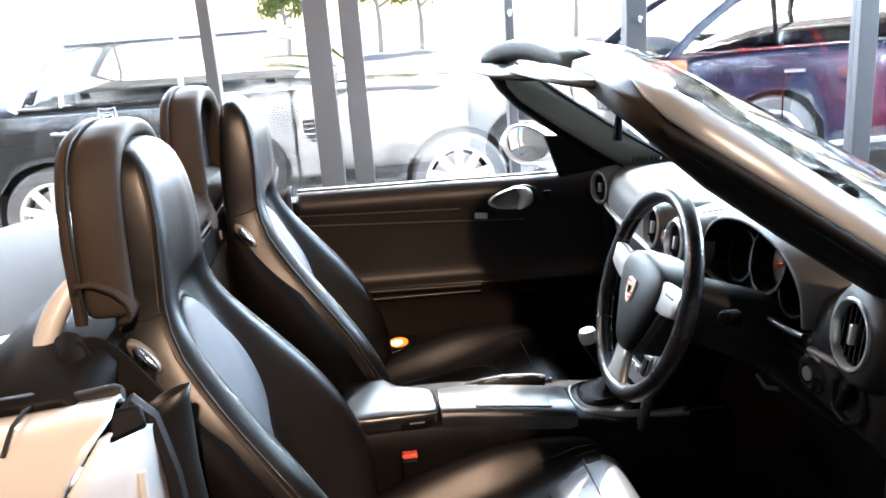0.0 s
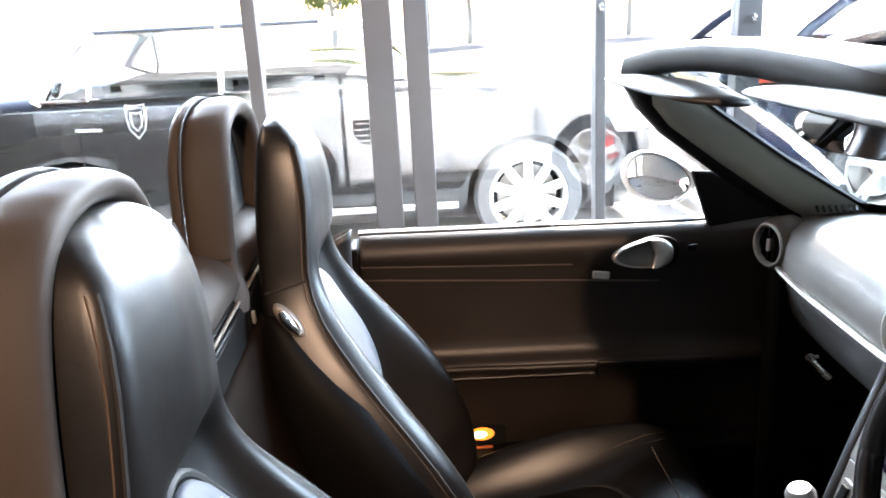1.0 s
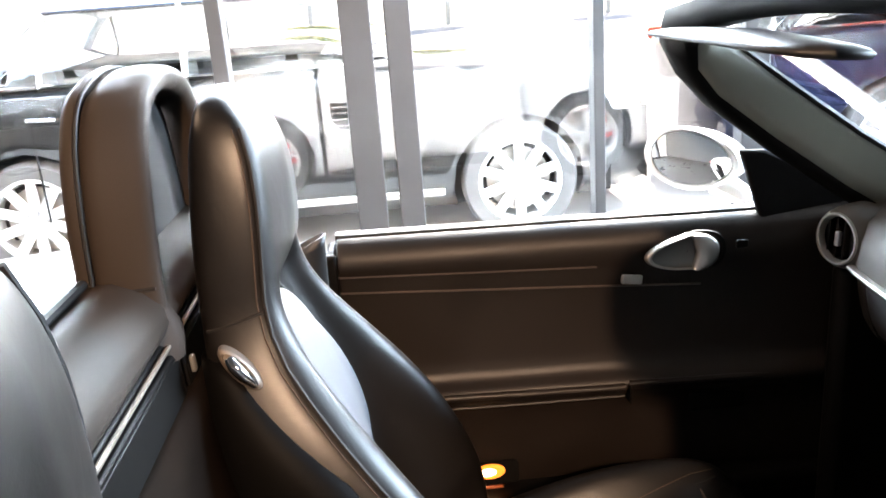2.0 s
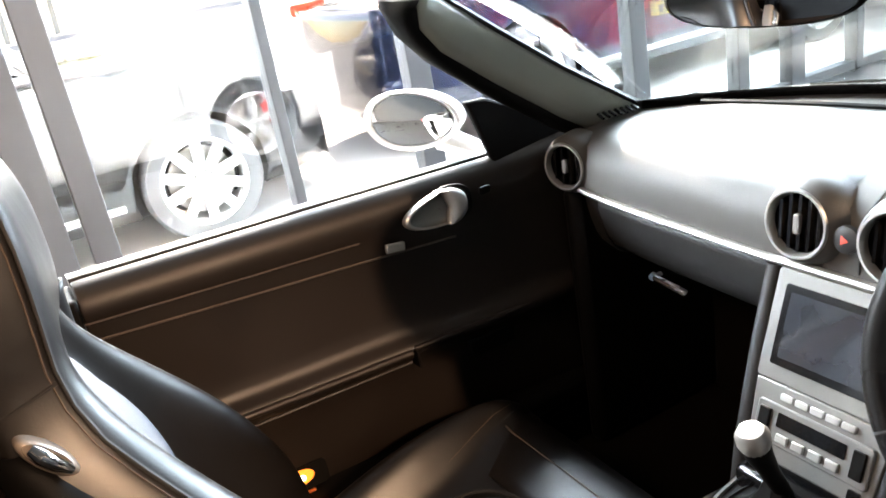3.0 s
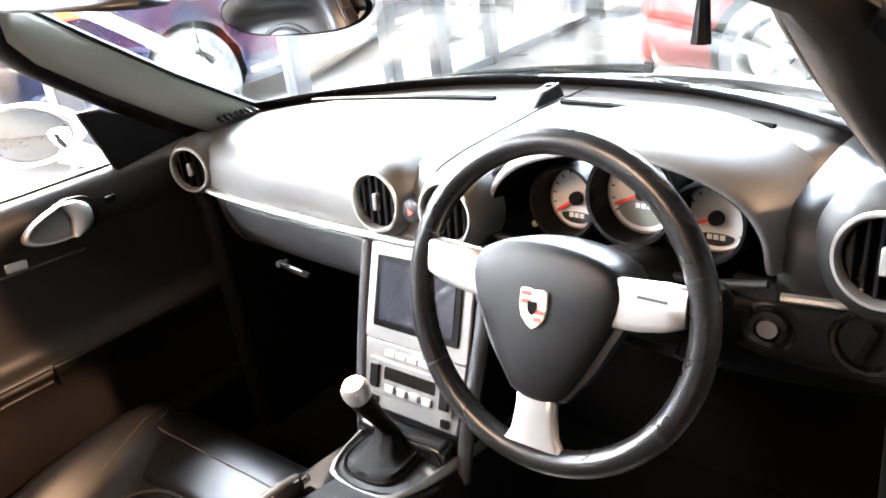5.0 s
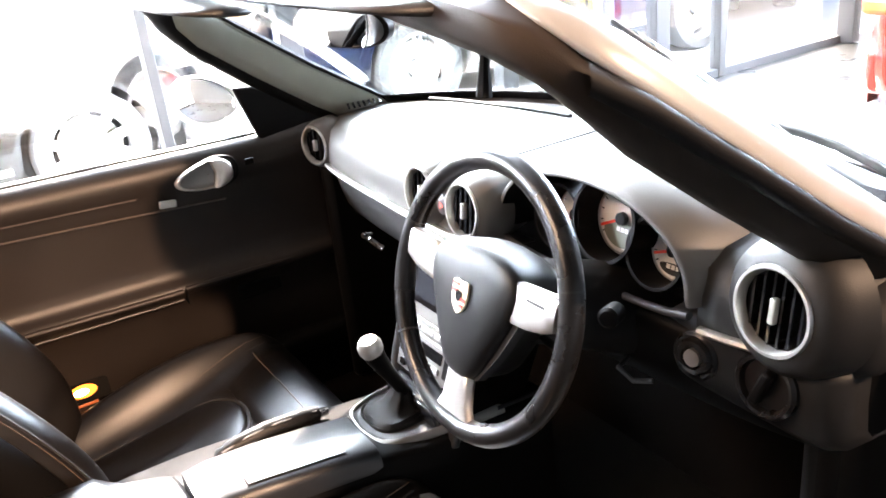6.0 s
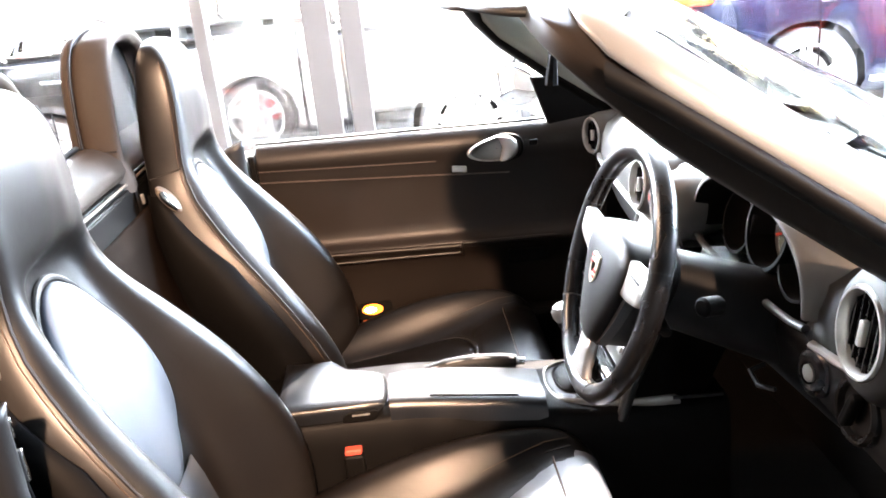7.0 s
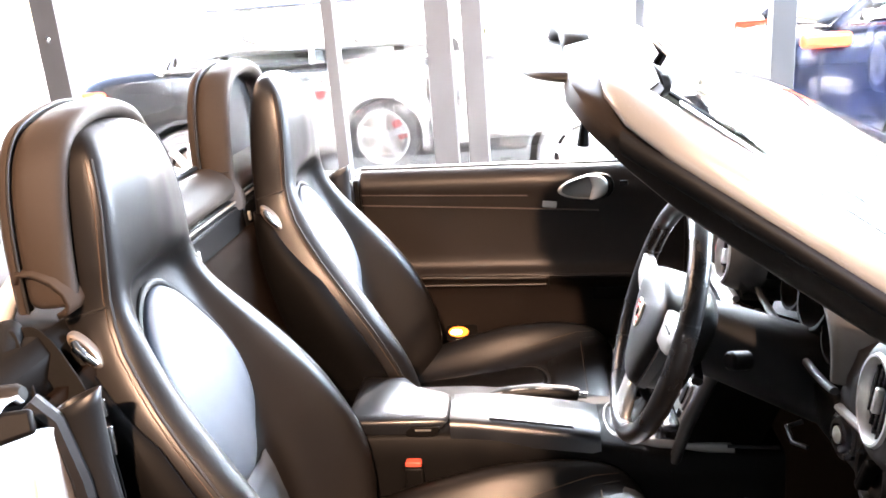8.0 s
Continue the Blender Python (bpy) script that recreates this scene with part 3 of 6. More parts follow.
def surround_path():
    """Points along the seam of frame and trim from the driver's foot over the header to the other foot, each with its inward direction."""
    half = [((0.50, 0.745, 0.945), (0.10, -0.99, 0.0)), ((0.40, 0.742, 1.008), (0.10, -0.99, 0.0)), ((0.25, 0.736, 1.102), (0.12, -0.99, 0)), ((0.10, 0.727, 1.206), (0.16, -0.98, 0)), ((-0.02, 0.716, 1.288), (0.25, -0.96, 0)), ((-0.075, 0.700, 1.324), (0.45, -0.85, 0.0)), ((-0.108, 0.665, 1.345), (0.80, -0.60, 0)), ((-0.120, 0.61, 1.360), (0.97, -0.2, 0)), ((-0.118, 0.40, 1.388), (1, 0, 0)), ((-0.112, 0.20, 1.402), (1, 0, 0)), ((-0.110, 0.0, 1.407), (1, 0, 0))]
    left = [(Vector(p), Vector(n).normalized()) for p, n in half]
    right = [(Vector((p.x, -p.y, p.z)), Vector((n.x, -n.y, n.z))) for p, n in left]
    return right[:-1] + left[::-1]


SP = surround_path()
header_t = [min(1.0, max(0.0, (abs(n.x) - 0.15) / 0.8)) for _, n in SP]


def sweep(section_pillar, section_header, section_far=None):
    """Rows of a section along the surround; the far pillar may have a section of its own."""
    rows = []
    for (p, n), h in zip(SP, header_t):
        sec = section_far if section_far and p.y > 0 else section_pillar
        rows.append([p + n * lerp(a[0], b[0], h) + Vector((0, 0, lerp(a[1], b[1], h))) for a, b in zip(sec, section_header)])
    return rows


part("frame", bm_grid(sweep([(0.0, 0.0), (0.002, 0.012), (0.006, 0.028), (0.020, 0.044), (0.040, 0.056), (0.055, 0.060), (0.057, 0.052)], [(0.028, 0.018), (0.032, 0.022), (0.040, 0.0235), (0.050, 0.024), (0.070, 0.021), (0.100, 0.012), (0.104, 0.006)], [(0.0, 0.0), (-0.004, 0.012), (-0.005, 0.020), (0.008, 0.028), (0.030, 0.032), (0.058, 0.030), (0.062, 0.026)])), PAINT, scr, "silver painted windscreen frame", thick=0.004, smooth=60)
channel = sweep([(0.004, -0.004), (0.010, -0.030), (0.024, -0.058), (0.050, -0.068), (0.066, -0.060)], [(0.030, 0.020), (-0.006, 0.013), (-0.012, -0.010), (0.004, -0.028), (0.060, -0.026)], [(0.002, -0.004), (-0.002, -0.054), (0.004, -0.098), (0.026, -0.102), (0.045, -0.076)])
# one trim in two tones: lit brown by the driver, shaded black beyond
part("seal_channel", bm_grid(channel[:9]), HOOP, scr, "brown-grey trim below the roof seal, painted as lit", thick=0.003, smooth=60)
part("seal_channel", bm_grid(channel[8:]), BLACK, scr, "trim below the roof seal, painted black for its shade", thick=0.003, smooth=60)
trim_rows = sweep([(0.066, -0.060), (0.082, -0.042), (0.088, -0.008), (0.080, 0.026), (0.064, 0.050)], [(0.060, -0.025), (0.085, -0.018), (0.100, -0.010), (0.110, -0.004), (0.106, 0.004)], [(0.045, -0.075), (0.057, -0.044), (0.064, -0.010), (0.067, 0.012), (0.066, 0.026)])
# again one trim: darkened for shade by the driver, pale where daylight falls
part("inner_trim", bm_grid(trim_rows[:9]), HOOP, scr, "pillar trim, painted dark on the driver's side for its shade", thick=0.003, smooth=60)
part("inner_trim", bm_grid(trim_rows[8:]), PILLARTRIM, scr, "greenish-grey pillar and header trim, painted as lit", thick=0.003, smooth=60)
part("glass_edge_seal", bm_grid([[p + n * a + Vector((0, 0, b)) for a, b in ((0.068, 0.022), (0.072, 0.030), (0.066, 0.038), (0.058, 0.034))] for p, n in SP[-7:]]), RUBBER, scr, "black rubber edge along the glass", smooth=60)
part("roof_seal", bm_grid([[p + n * a + Vector((0, 0, b)) for a, b in ((0.001, 0.004), (-0.006, -0.002), (-0.008, -0.014), (0.000, -0.024), (0.012, -0.027))] for p, n in SP[:6]]), RUBBER, scr, "black rubber roof seal", smooth=60)
glass_rows = []
for i in range(9):
    s = i / 8
    row = []
    for j in range(25):
        y = -1 + 2 * j / 24
        top = Vector((lerp(-0.012, 0.045, abs(y) ** 3), 0.658 * y, lerp(1.416, 1.320, abs(y) ** 4)))
        bot = Vector((lerp(0.80, 0.47, abs(y) ** 2.2), 0.690 * y, lerp(0.985, 0.985, abs(y) ** 2)))
        q = bot.lerp(top, s)
        q += Vector((0.0, 0, 0.02)) * math.sin(math.pi * s)
        row.append(q)
    glass_rows.append(row)
g = part("windscreen_glass", bm_grid(glass_rows), SCREENGLASS, scr, "clear windscreen glass", thick=0.005)
g.visible_shadow = False
frit = [[p + Vector((-0.006, 0, -0.006)) for p in [lo.lerp(hi, q) for lo, hi in zip(glass_rows[0], glass_rows[1])]] for q in (0.0, 0.35, 0.8)]
part("frit_band", bm_grid(frit), GLOSSBLACK, scr, "black border along the foot of the glass", thick=0.001)
part("glass_band", bm_grid([[p + n * a + Vector((0, 0, b)) for a, b in ((0.056, 0.061), (0.066, 0.062), (0.067, 0.057))] for p, n in SP[:5]]), CHROME, scr, "thin bright edge of the glass")
for y, drop in ((0.34, 0.004), (-0.32, -0.030)):
    rows = []
    for j in range(9):
        s = j / 8
        yy = y - 0.24 + 0.48 * s
        r = math.sin(math.pi * min(1, max(0, 0.12 + 0.76 * s))) ** 0.4
        ln = 0.170 * r
        zz = 1.338 - drop + 0.012 * math.cos(3 * (s - 0.5))
        rows.append([Vector((-0.05, yy, zz)), Vector((-0.05 - ln * 0.5, yy, zz + 0.012)), Vector((-0.05 - ln, yy, zz + 0.010)), Vector((-0.052 - ln, yy, zz)), Vector((-0.05 - ln * 0.5, yy, zz - 0.010)), Vector((-0.05, yy, zz - 0.016))])
    part("sun_visor", bm_grid(rows, close_u=True, caps=True), VISOR, scr, "dark grey padded sun visor", subsurf=1)
part("roof_latch", bm_tube([(-0.105, -0.600, 1.350), (-0.109, -0.599, 1.325), (-0.112, -0.598, 1.293)], [0.008, 0.005, 0.008], 8), BLACK, scr)
rm = facing((0.03, 0.0, 1.298), (-1, -0.25, -0.08))
part("rear_view_mirror", bm_grid([[rm @ Vector((0.118 * r * math.copysign(abs(math.cos(a)) ** 0.7, math.cos(a)), 0.034 * r * math.sin(a), h)) for a in (2 * math.pi * i / 32 for i in range(32))] for r, h in ((0.02, -0.035), (0.7, -0.032), (0.97, -0.015), (1.0, 0.0), (0.95, 0.004))], close_u=True), BLACK, scr, "black rear-view mirror housing")
part("rear_view_glass", bm_plate([(0.111 * math.copysign(abs(math.cos(a)) ** 0.7, math.cos(a)), 0.031 * math.sin(a)) for a in (2 * math.pi * i / 32 for i in range(32))], rm @ Matrix.Translation((0, 0, 0.001)), 0.003), MIRROR, scr)
part("mirror_stem", bm_tube([(0.055, 0, 1.312), (0.075, 0, 1.345), (0.06, 0, 1.375)], 0.010, 8), BLACK, scr)
# dashboard: padded top over a bright strip, lower panels, binnacle
dash = new("dashboard")
dash.parent = car
tagged(dash, "grey soft-grained dashboard with round vents")


def dash_x(y):
    """How far the face of the dashboard stands from the seats, across the car."""
    return curve([(-0.72, 0.280), (-0.6, 0.244), (-0.3, 0.218), (0.0, 0.198), (0.3, 0.207), (0.6, 0.234), (0.72, 0.272)], y)


def pad_row(y, start):
    fx = dash_x(y)
    front = lerp(0.80, 0.50, min(1, abs(y) / 0.70) ** 2.2)
    sink = 0.015 * max(0, abs(y) - 0.5) / 0.2
    return [Vector((fx + 0.10, y, 0.878)), Vector((fx + 0.004, y, 0.884)), Vector((fx, y, 0.900)), Vector((fx + 0.004, y, 0.945)), Vector((fx + 0.018, y, 0.985 - sink)), Vector((fx + 0.055, y, 1.004 - sink)), Vector((fx + 0.12, y, 1.010 - sink)), Vector((lerp(fx + 0.12, front, 0.5), y, 1.010 - sink)), Vector((front - 0.05, y, 1.000 - sink * 0.5)), Vector((front + 0.01, y, 0.970))][start:]


# the pad is one skin, left open in front of the dials
bm = bmesh.new()
for y0, y1, n, start in ((-0.115, 0.70, 16, 0), (-0.548, -0.115, 9, 6)):
    bm_grid([pad_row(lerp(y0, y1, i / n), start) for i in range(n + 1)], bm=bm)
bmesh.ops.remove_doubles(bm, verts=bm.verts, dist=0.0008)
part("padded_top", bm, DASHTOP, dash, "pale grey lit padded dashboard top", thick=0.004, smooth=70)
# same pad as the top, its shade put into a darker plastic
part("padded_end", bm_grid([pad_row(lerp(-0.73, -0.548, i / 6), 0) for i in range(7)]), FASCIA_SHADE, dash, "driver's end of the dashboard pad, painted in its shade", thick=0.004, smooth=70)
end = pad_row(-0.73, 0)
mid = Vector((0.40, -0.772, 0.930))
part("end_cap", bm_grid([end] + [[(p.lerp(mid, k) if k < 1 else mid + (p - mid) * 0.01) + Vector((0, -o, 0)) for p in end] for k, o in ((0.06, 0.014), (0.2, 0.026), (0.5, 0.012), (1.0, 0.0))]), FASCIA_SHADE, dash, "dashboard end cap, painted in its shade", smooth=70)
for y0, y1 in ((0.12, 0.64), (-0.735, -0.555)):
    n = 14
    path = [(dash_x(lerp(y0, y1, i / n)) - 0.004, lerp(y0, y1, i / n), 0.889 if y0 > 0 else 0.898) for i in range(n + 1)]
    part("bright_strip", bm_tube(path, 0.0075, 8, squash=0.8), SATIN, dash, "satin silver trim strip")
part("bright_strip", bm_tube([(0.195, y, 0.889) for y in (0.12, 0.05, 0, -0.05, -0.12)], 0.007, 8), SATIN, dash, "satin silver trim strip")
# defroster slot lines and sensor housing on top
for y0, y1, x in ((0.12, 0.56, 0.60), (-0.44, -0.03, 0.60)):
    part("demister_slot", bm_tube([(lerp(0.605, 0.50, min(1, abs(lerp(y0, y1, i / 8)) / 0.6) ** 2), lerp(y0, y1, i / 8), 1.0105 - 0.004 * abs(lerp(y0, y1, i / 8))) for i in range(9)], 0.006, 6), BLACK, dash, "black demister slot")
bm = bmesh.new()
base = [bm.verts.new(p) for p in ((0.545, 0.110, 1.006), (0.545, -0.004, 1.006), (0.662, -0.004, 1.004), (0.662, 0.050, 1.004))]
crest_ = [bm.verts.new(p) for p in ((0.600, 0.022, 1.030), (0.600, 0.002, 1.031), (0.655, 0.002, 1.033), (0.655, 0.028, 1.032))]
bm.faces.new(crest_)
bm.faces.new(base[::-1])
for i in range(4):
    bm.faces.new((base[i], base[(i + 1) % 4], crest_[(i + 1) % 4], crest_[i]))
part("sun_sensor", bm, DASHLOW, dash, "wedge-shaped sensor housing", smooth=0, bevel=0.004)
part("sensor_eye", bm_lathe([(0.008, 0.0), (0.007, 0.003), (0.001, 0.004)], facing((0.632, 0.014, 1.032), (-0.1, 0, 1)), 12), BLACK, dash)
part("pad_seam", bm_tube([p + Vector((-0.0005, 0, 0.0005)) for p in pad_row(-0.012, 2)], 0.0016, 5), DASHLOW, dash)
for s in (1,):
    for i in range(7):
        part("side_slot", bm_box(-0.018, 0.018, -0.0025, 0.0025, 0, 0.004, m=facing((0.335 + 0.014 * i, s * (0.665 - 0.002 * i), 1.010), (0, -0.1, 1)) @ Matrix.Rotation(radians(70), 4, "Z")), BLACK, dash)
# lower panels
def lower(y0, y1, n, drop, mat, name, label, lean=0.05, inset=0.012):
    rows = []
    for i in range(n + 1):
        y = lerp(y0, y1, i / n)
        fx = dash_x(y) + inset
        rows.append([Vector((fx + 0.02, y, 0.880)), Vector((fx, y, 0.872)), Vector((fx + 0.004, y, 0.84)), Vector((fx + lean * 0.4, y, 0.84 - drop * 0.55)), Vector((fx + lean, y, 0.86 - drop)), Vector((fx + lean + 0.05, y, 0.84 - drop)), Vector((fx + 0.25, y, 0.84 - drop))])
    return part(name, bm_grid(rows), mat, dash, label, subsurf=1, thick=0.004)


lower(0.135, 0.60, 8, 0.115, DASHLOW, "glovebox_lid", "grey glovebox lid")
lower(0.60, 0.70, 3, 0.13, DASHLOW, "end_panel", "", inset=0.016)
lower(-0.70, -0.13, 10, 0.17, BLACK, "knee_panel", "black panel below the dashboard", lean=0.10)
part("glovebox_handle", bm_tube([(0.222, 0.36 + 0.04, 0.770), (0.205, 0.395, 0.772), (0.203, 0.36, 0.769), (0.204, 0.335, 0.766), (0.212, 0.33, 0.758)], 0.006, 8, squash=1.2), CHROME, dash, "chrome glovebox handle")
part("glovebox_lock", bm_tube([(0.212, 0.405, 0.771), (0.202, 0.400, 0.772)], 0.007, 10), CHROME, dash)
part("bulkhead", bm_box(0.62, 0.66, -0.72, 0.72, 0.18, 0.98), CARPET, car, "dark carpeted footwell bulkhead")
part("cabin_floor", bm_box(-1.0, 0.64, -0.72, 0.72, 0.20, 0.24), CARPET, car, "black carpeted cabin floor")
part("kick_panel", bm_box(0.24, 0.64, 0.66, 0.71, 0.24, 0.88), BLACK, car, bevel=0.02)
part("kick_panel", bm_box(0.30, 0.64, -0.72, -0.67, 0.24, 0.88), BLACK, car, bevel=0.02)


def air_vent(at, normal, r, slats=5, tilt=0, wide=1.3, surround=DASHTOP, flat=0.0):
    v = new("air_vent")
    v.parent = car
    m = facing(at, normal)
    part("ring", bm_lathe([(r, -0.03), (r, 0.004), (r * 0.965, 0.010), (r * 0.90, 0.010), (r * 0.84, 0.002), (r * 0.83, -0.03)], m, 40, close=True), SATIN, v, "satin silver vent ring")
    part("throat", bm_lathe([(r * 0.83, -0.004), (r * 0.80, -0.028), (0.001, -0.03)], m, 32, caps=False), BLACK, v)
    for i in range(slats):
        x = (i - (slats - 1) / 2) * r * 1.5 / slats
        h = math.sqrt(max(0, (r * 0.82) ** 2 - x * x))
        part("slat", bm_box(-0.0022, 0.0022, -h, h, -0.020, -0.001, m=m @ Matrix.Translation((x, 0, 0)) @ Matrix.Rotation(radians(tilt), 4, "Y")), GLOSSBLACK, v)
    part("thumb_tab", bm_box(-0.0045, 0.0045, -r * 0.28, r * 0.28, -0.002, 0.008, m=m), SATIN, v, "silver thumb tab", bevel=0.002)
    # padded collar round the vent
    part("collar", bm_lathe([(r * 1.0, 0.006), (r * (0.67 + wide / 3), lerp(0.0, 0.003, flat)), (r * lerp(wide - 0.06, 0.5 + wide / 2, flat), lerp(-0.02, -0.006, flat)), (r * lerp(wide - 0.03, 0.2 + 0.8 * wide, flat), lerp(-0.04, -0.024, flat)), (r * wide, -0.06)], m, 36, caps=False), surround, v)
    return v


air_vent((0.186, 0.073, 0.960), (-1, 0, 0.12), 0.052, 5, 12)
air_vent((0.186, -0.073, 0.960), (-1, 0, 0.12), 0.052, 5, 12)
air_vent((0.229, 0.660, 0.936), (-1, -0.25, 0.05), 0.050, 4, 10)
# collar in the shaded dash tone too
air_vent((0.240, -0.666, 0.967), (-1, 0.10, 0.12), 0.060, 6, -14, 1.62, FASCIA_SHADE, 0.5)
for s in (1, -1):
    rows = []
    for i in range(9):
        q = 0.02 + 0.49 * i / 8
        r, x = math.cos(math.pi * (q - 0.02)), math.sin(math.pi * (q - 0.02))
        rows.append([Vector((0.199 + 0.19 * x, s * 0.073 + 0.060 * r * math.cos(a), 0.950 + 0.020 * x + 0.068 * r * math.sin(a))) for a in (2 * math.pi * k / 28 for k in range(28))])
    part("vent_hood", bm_grid(rows, close_u=True), DASHTOP, dash, "rounded hood behind the vent", smooth=80)
part("hazard_switch", bm_lathe([(0.020, 0.0), (0.019, 0.007), (0.014, 0.010), (0.001, 0.009)], facing((0.192, 0.0, 0.952), (-1, 0, 0.12)), 24), DASHLOW, dash, "hazard switch")
part("hazard_mark", bm_lathe([(0.008, 0.010), (0.001, 0.0105)], facing((0.191, 0.0, 0.952), (-1, 0, 0.12)), 3), REDPLASTIC, dash)

# instrument binnacle with three dials
bin_ = new("instrument_binnacle")
bin_.parent = car
tagged(bin_, "black hooded instrument binnacle with three pale dials")


def hood(x, grow):
    out = []
    for i in range(25):
        a = math.pi * (1 - i / 24)
        yy = math.cos(a)
        out.append(Vector((x, -0.332 - yy * (0.208 + grow), 0.930 + (0.134 + grow * 0.6) * math.sin(a) ** 0.75)))
    return out


part("hood_outer", bm_grid([hood(0.225, -0.002), hood(0.222, 0.006), hood(0.245, 0.018), hood(0.32, 0.03), hood(0.42, 0.02)]), DASHTOP, bin_, "grey padded hood", subsurf=1)
part("hood_inner", bm_grid([hood(0.224, -0.003), hood(0.28, -0.012), hood(0.36, -0.03)]), BLACK, bin_, subsurf=1)
part("back_plate", bm_box(0.345, 0.36, -0.53, -0.14, 0.86, 1.015), BLACK, bin_)
part("lower_lip", bm_tube([(0.232, -0.540 + 0.0415 * i, 0.900 + 0.014 * abs(i / 5 - 1) ** 4) for i in range(11)], 0.007, 12, squash=0.8), DASHLOW, bin_)
for y, z, r, hand in ((-0.229, 0.957, 0.048, 215), (-0.339, 0.979, 0.059, 205), (-0.445, 0.957, 0.048, 200)):
    m = facing((0.312, y, z), (-1, 0.0, 0.22))
    dial = part("dial", bm_lathe([(0.001, 0.0), (r, 0.0), (r, -0.006), (0.001, -0.006)], m, 40), DIAL, bin_, "pale instrument dial")
    part("dial_cowl", bm_lathe([(r, -0.01), (r * 1.02, 0.03), (r * 1.06, 0.050), (r * 1.16, 0.050), (r * 1.16, -0.01)], m, 36, close=True), BLACK, bin_)
    part("dial_rim", bm_lathe([(r * 0.99, 0.001), (r * 0.96, 0.004), (r * 0.93, 0.001)], m, 36, caps=False), SATIN, bin_)
    a = radians(hand)
    part("needle", bm_box(0, r * 0.78, -0.0022, 0.0022, 0.006, 0.009, m=m @ Matrix.Rotation(a, 4, "Z")), NEEDLE, bin_, "red needle")
    part("needle_cap", bm_lathe([(0.011, 0.004), (0.010, 0.012), (0.001, 0.013)], m, 20), BLACK, bin_)
    for k in range(13):
        q = radians(215 - 250 * k / 12)
        part("dial_mark", bm_box(r * 0.80, r * 0.90, -0.0009, 0.0009, 0.0005, 0.0015, m=m @ Matrix.Rotation(q, 4, "Z")), BLACK, bin_)
    lw, lh, ly = (0.026, 0.013, -0.026) if r < 0.05 else (0.040, 0.030, -0.018)
    part("display", bm_plate([(lw * math.cos(q), ly + lh * math.sin(q) * (1.0 if math.sin(q) < 0 else 0.35)) for q in (2 * math.pi * i / 28 for i in range(28))], m @ Matrix.Translation((0, 0, 0.001)), 0.002), LCDDARK if r < 0.05 else LCD, bin_, "instrument display")
    for k in range(3):
        part("display_bar", bm_box(-0.012 + 0.009 * k, -0.005 + 0.009 * k, ly - 0.004, ly + 0.003, 0.003, 0.0036, m=m), DIAL, bin_)
part("trip_knob", bm_lathe([(0.005, 0), (0.005, 0.018), (0.001, 0.019)], facing((0.30, -0.165, 0.913), (-1, 0, 0.2)), 12), SATIN, bin_)

# steering wheel
sw = new("steering_wheel")
sw.parent = car
tagged(sw, "black leather three-spoke steering wheel")
SWM = facing((0.012, -0.358, 0.957), (-0.955, 0.0, 0.30), (0.3, 0, 0.955))
R = 0.191
part("rim", bm_tube([SWM @ Vector((R * math.cos(a), R * math.sin(a), 0)) for a in (2 * math.pi * i / 64 for i in range(64))], 0.0165, 14, closed=True), RIMLEATHER, sw, "black leather rim with worn shine")
for a in (20, 160, 215, 325):
    a = radians(a)
    d = Vector((-math.sin(a), math.cos(a), 0))
    c = Vector((R * math.cos(a), R * math.sin(a), 0))
    part("rim_joint", bm_tube([SWM @ (c - d * 0.0015), SWM @ (c + d * 0.0015)], 0.0168, 14), DASHLOW, sw)
pad = []
outline = [(-0.092, 0.058), (-0.05, 0.072), (0.0, 0.076), (0.05, 0.072), (0.092, 0.058), (0.104, 0.030), (0.092, -0.008), (0.066, -0.054), (0.044, -0.096), (0.028, -0.114), (0.0, -0.118), (-0.028, -0.114), (-0.044, -0.096), (-0.066, -0.054), (-0.092, -0.008), (-0.104, 0.030)]
for s, h in ((0.96, -0.078), (1.0, -0.060), (1.02, -0.020), (1.015, 0.006), (0.985, 0.015), (0.86, 0.021), (0.55, 0.026), (0.02, 0.028)):
    pad.append([SWM @ Vector((x * s, (y + 0.01) * s - 0.01, h)) for x, y in outline])
part("airbag_pad", bm_grid(pad, close_u=True, caps=True), PADVINYL, sw, "black grained airbag pad with a deep upper face", subsurf=1)


def bar(stations, axis):
    """A rounded flat bar on the wheel: stations of (along, across, half width)."""
    rows = []
    for a0, c0, w in stations:
        sec = [(w * math.copysign(abs(math.cos(q)) ** 0.45, math.cos(q)), 0.003 + 0.010 * math.copysign(abs(math.sin(q)) ** 0.45, math.sin(q))) for q in (2 * math.pi * k / 16 for k in range(16))]
        rows.append([SWM @ (Vector((a0, c0 + u, v)) if axis == "x" else Vector((c0 + u, a0, v))) for u, v in sec])
    return bm_grid(rows, close_u=True, caps=True)


for s in (1, -1):
    part("spoke", bar([(s * x, y, w) for x, y, w in ((0.086, 0.022, 0.029), (0.12, 0.024, 0.029), (0.150, 0.028, 0.027), (0.172, 0.032, 0.022))], "x"), SATIN, sw, "satin silver spoke", smooth=89)
    arm = [[SWM @ Vector((s * x, y, h)) for x, y, h in ((x0 - 0.008, y0, -0.012), (x0 - 0.008, y0, 0.004), (x0 + 0.008, y0 + 0.004, 0.004), (x0 + 0.008, y0 + 0.004, -0.012))] for x0, y0 in ((0.10, 0.0), (0.066, -0.065), (0.030, -0.115))]
    part("lower_arm", bm_grid(arm, close_u=True, caps=True), DASHLOW, sw)
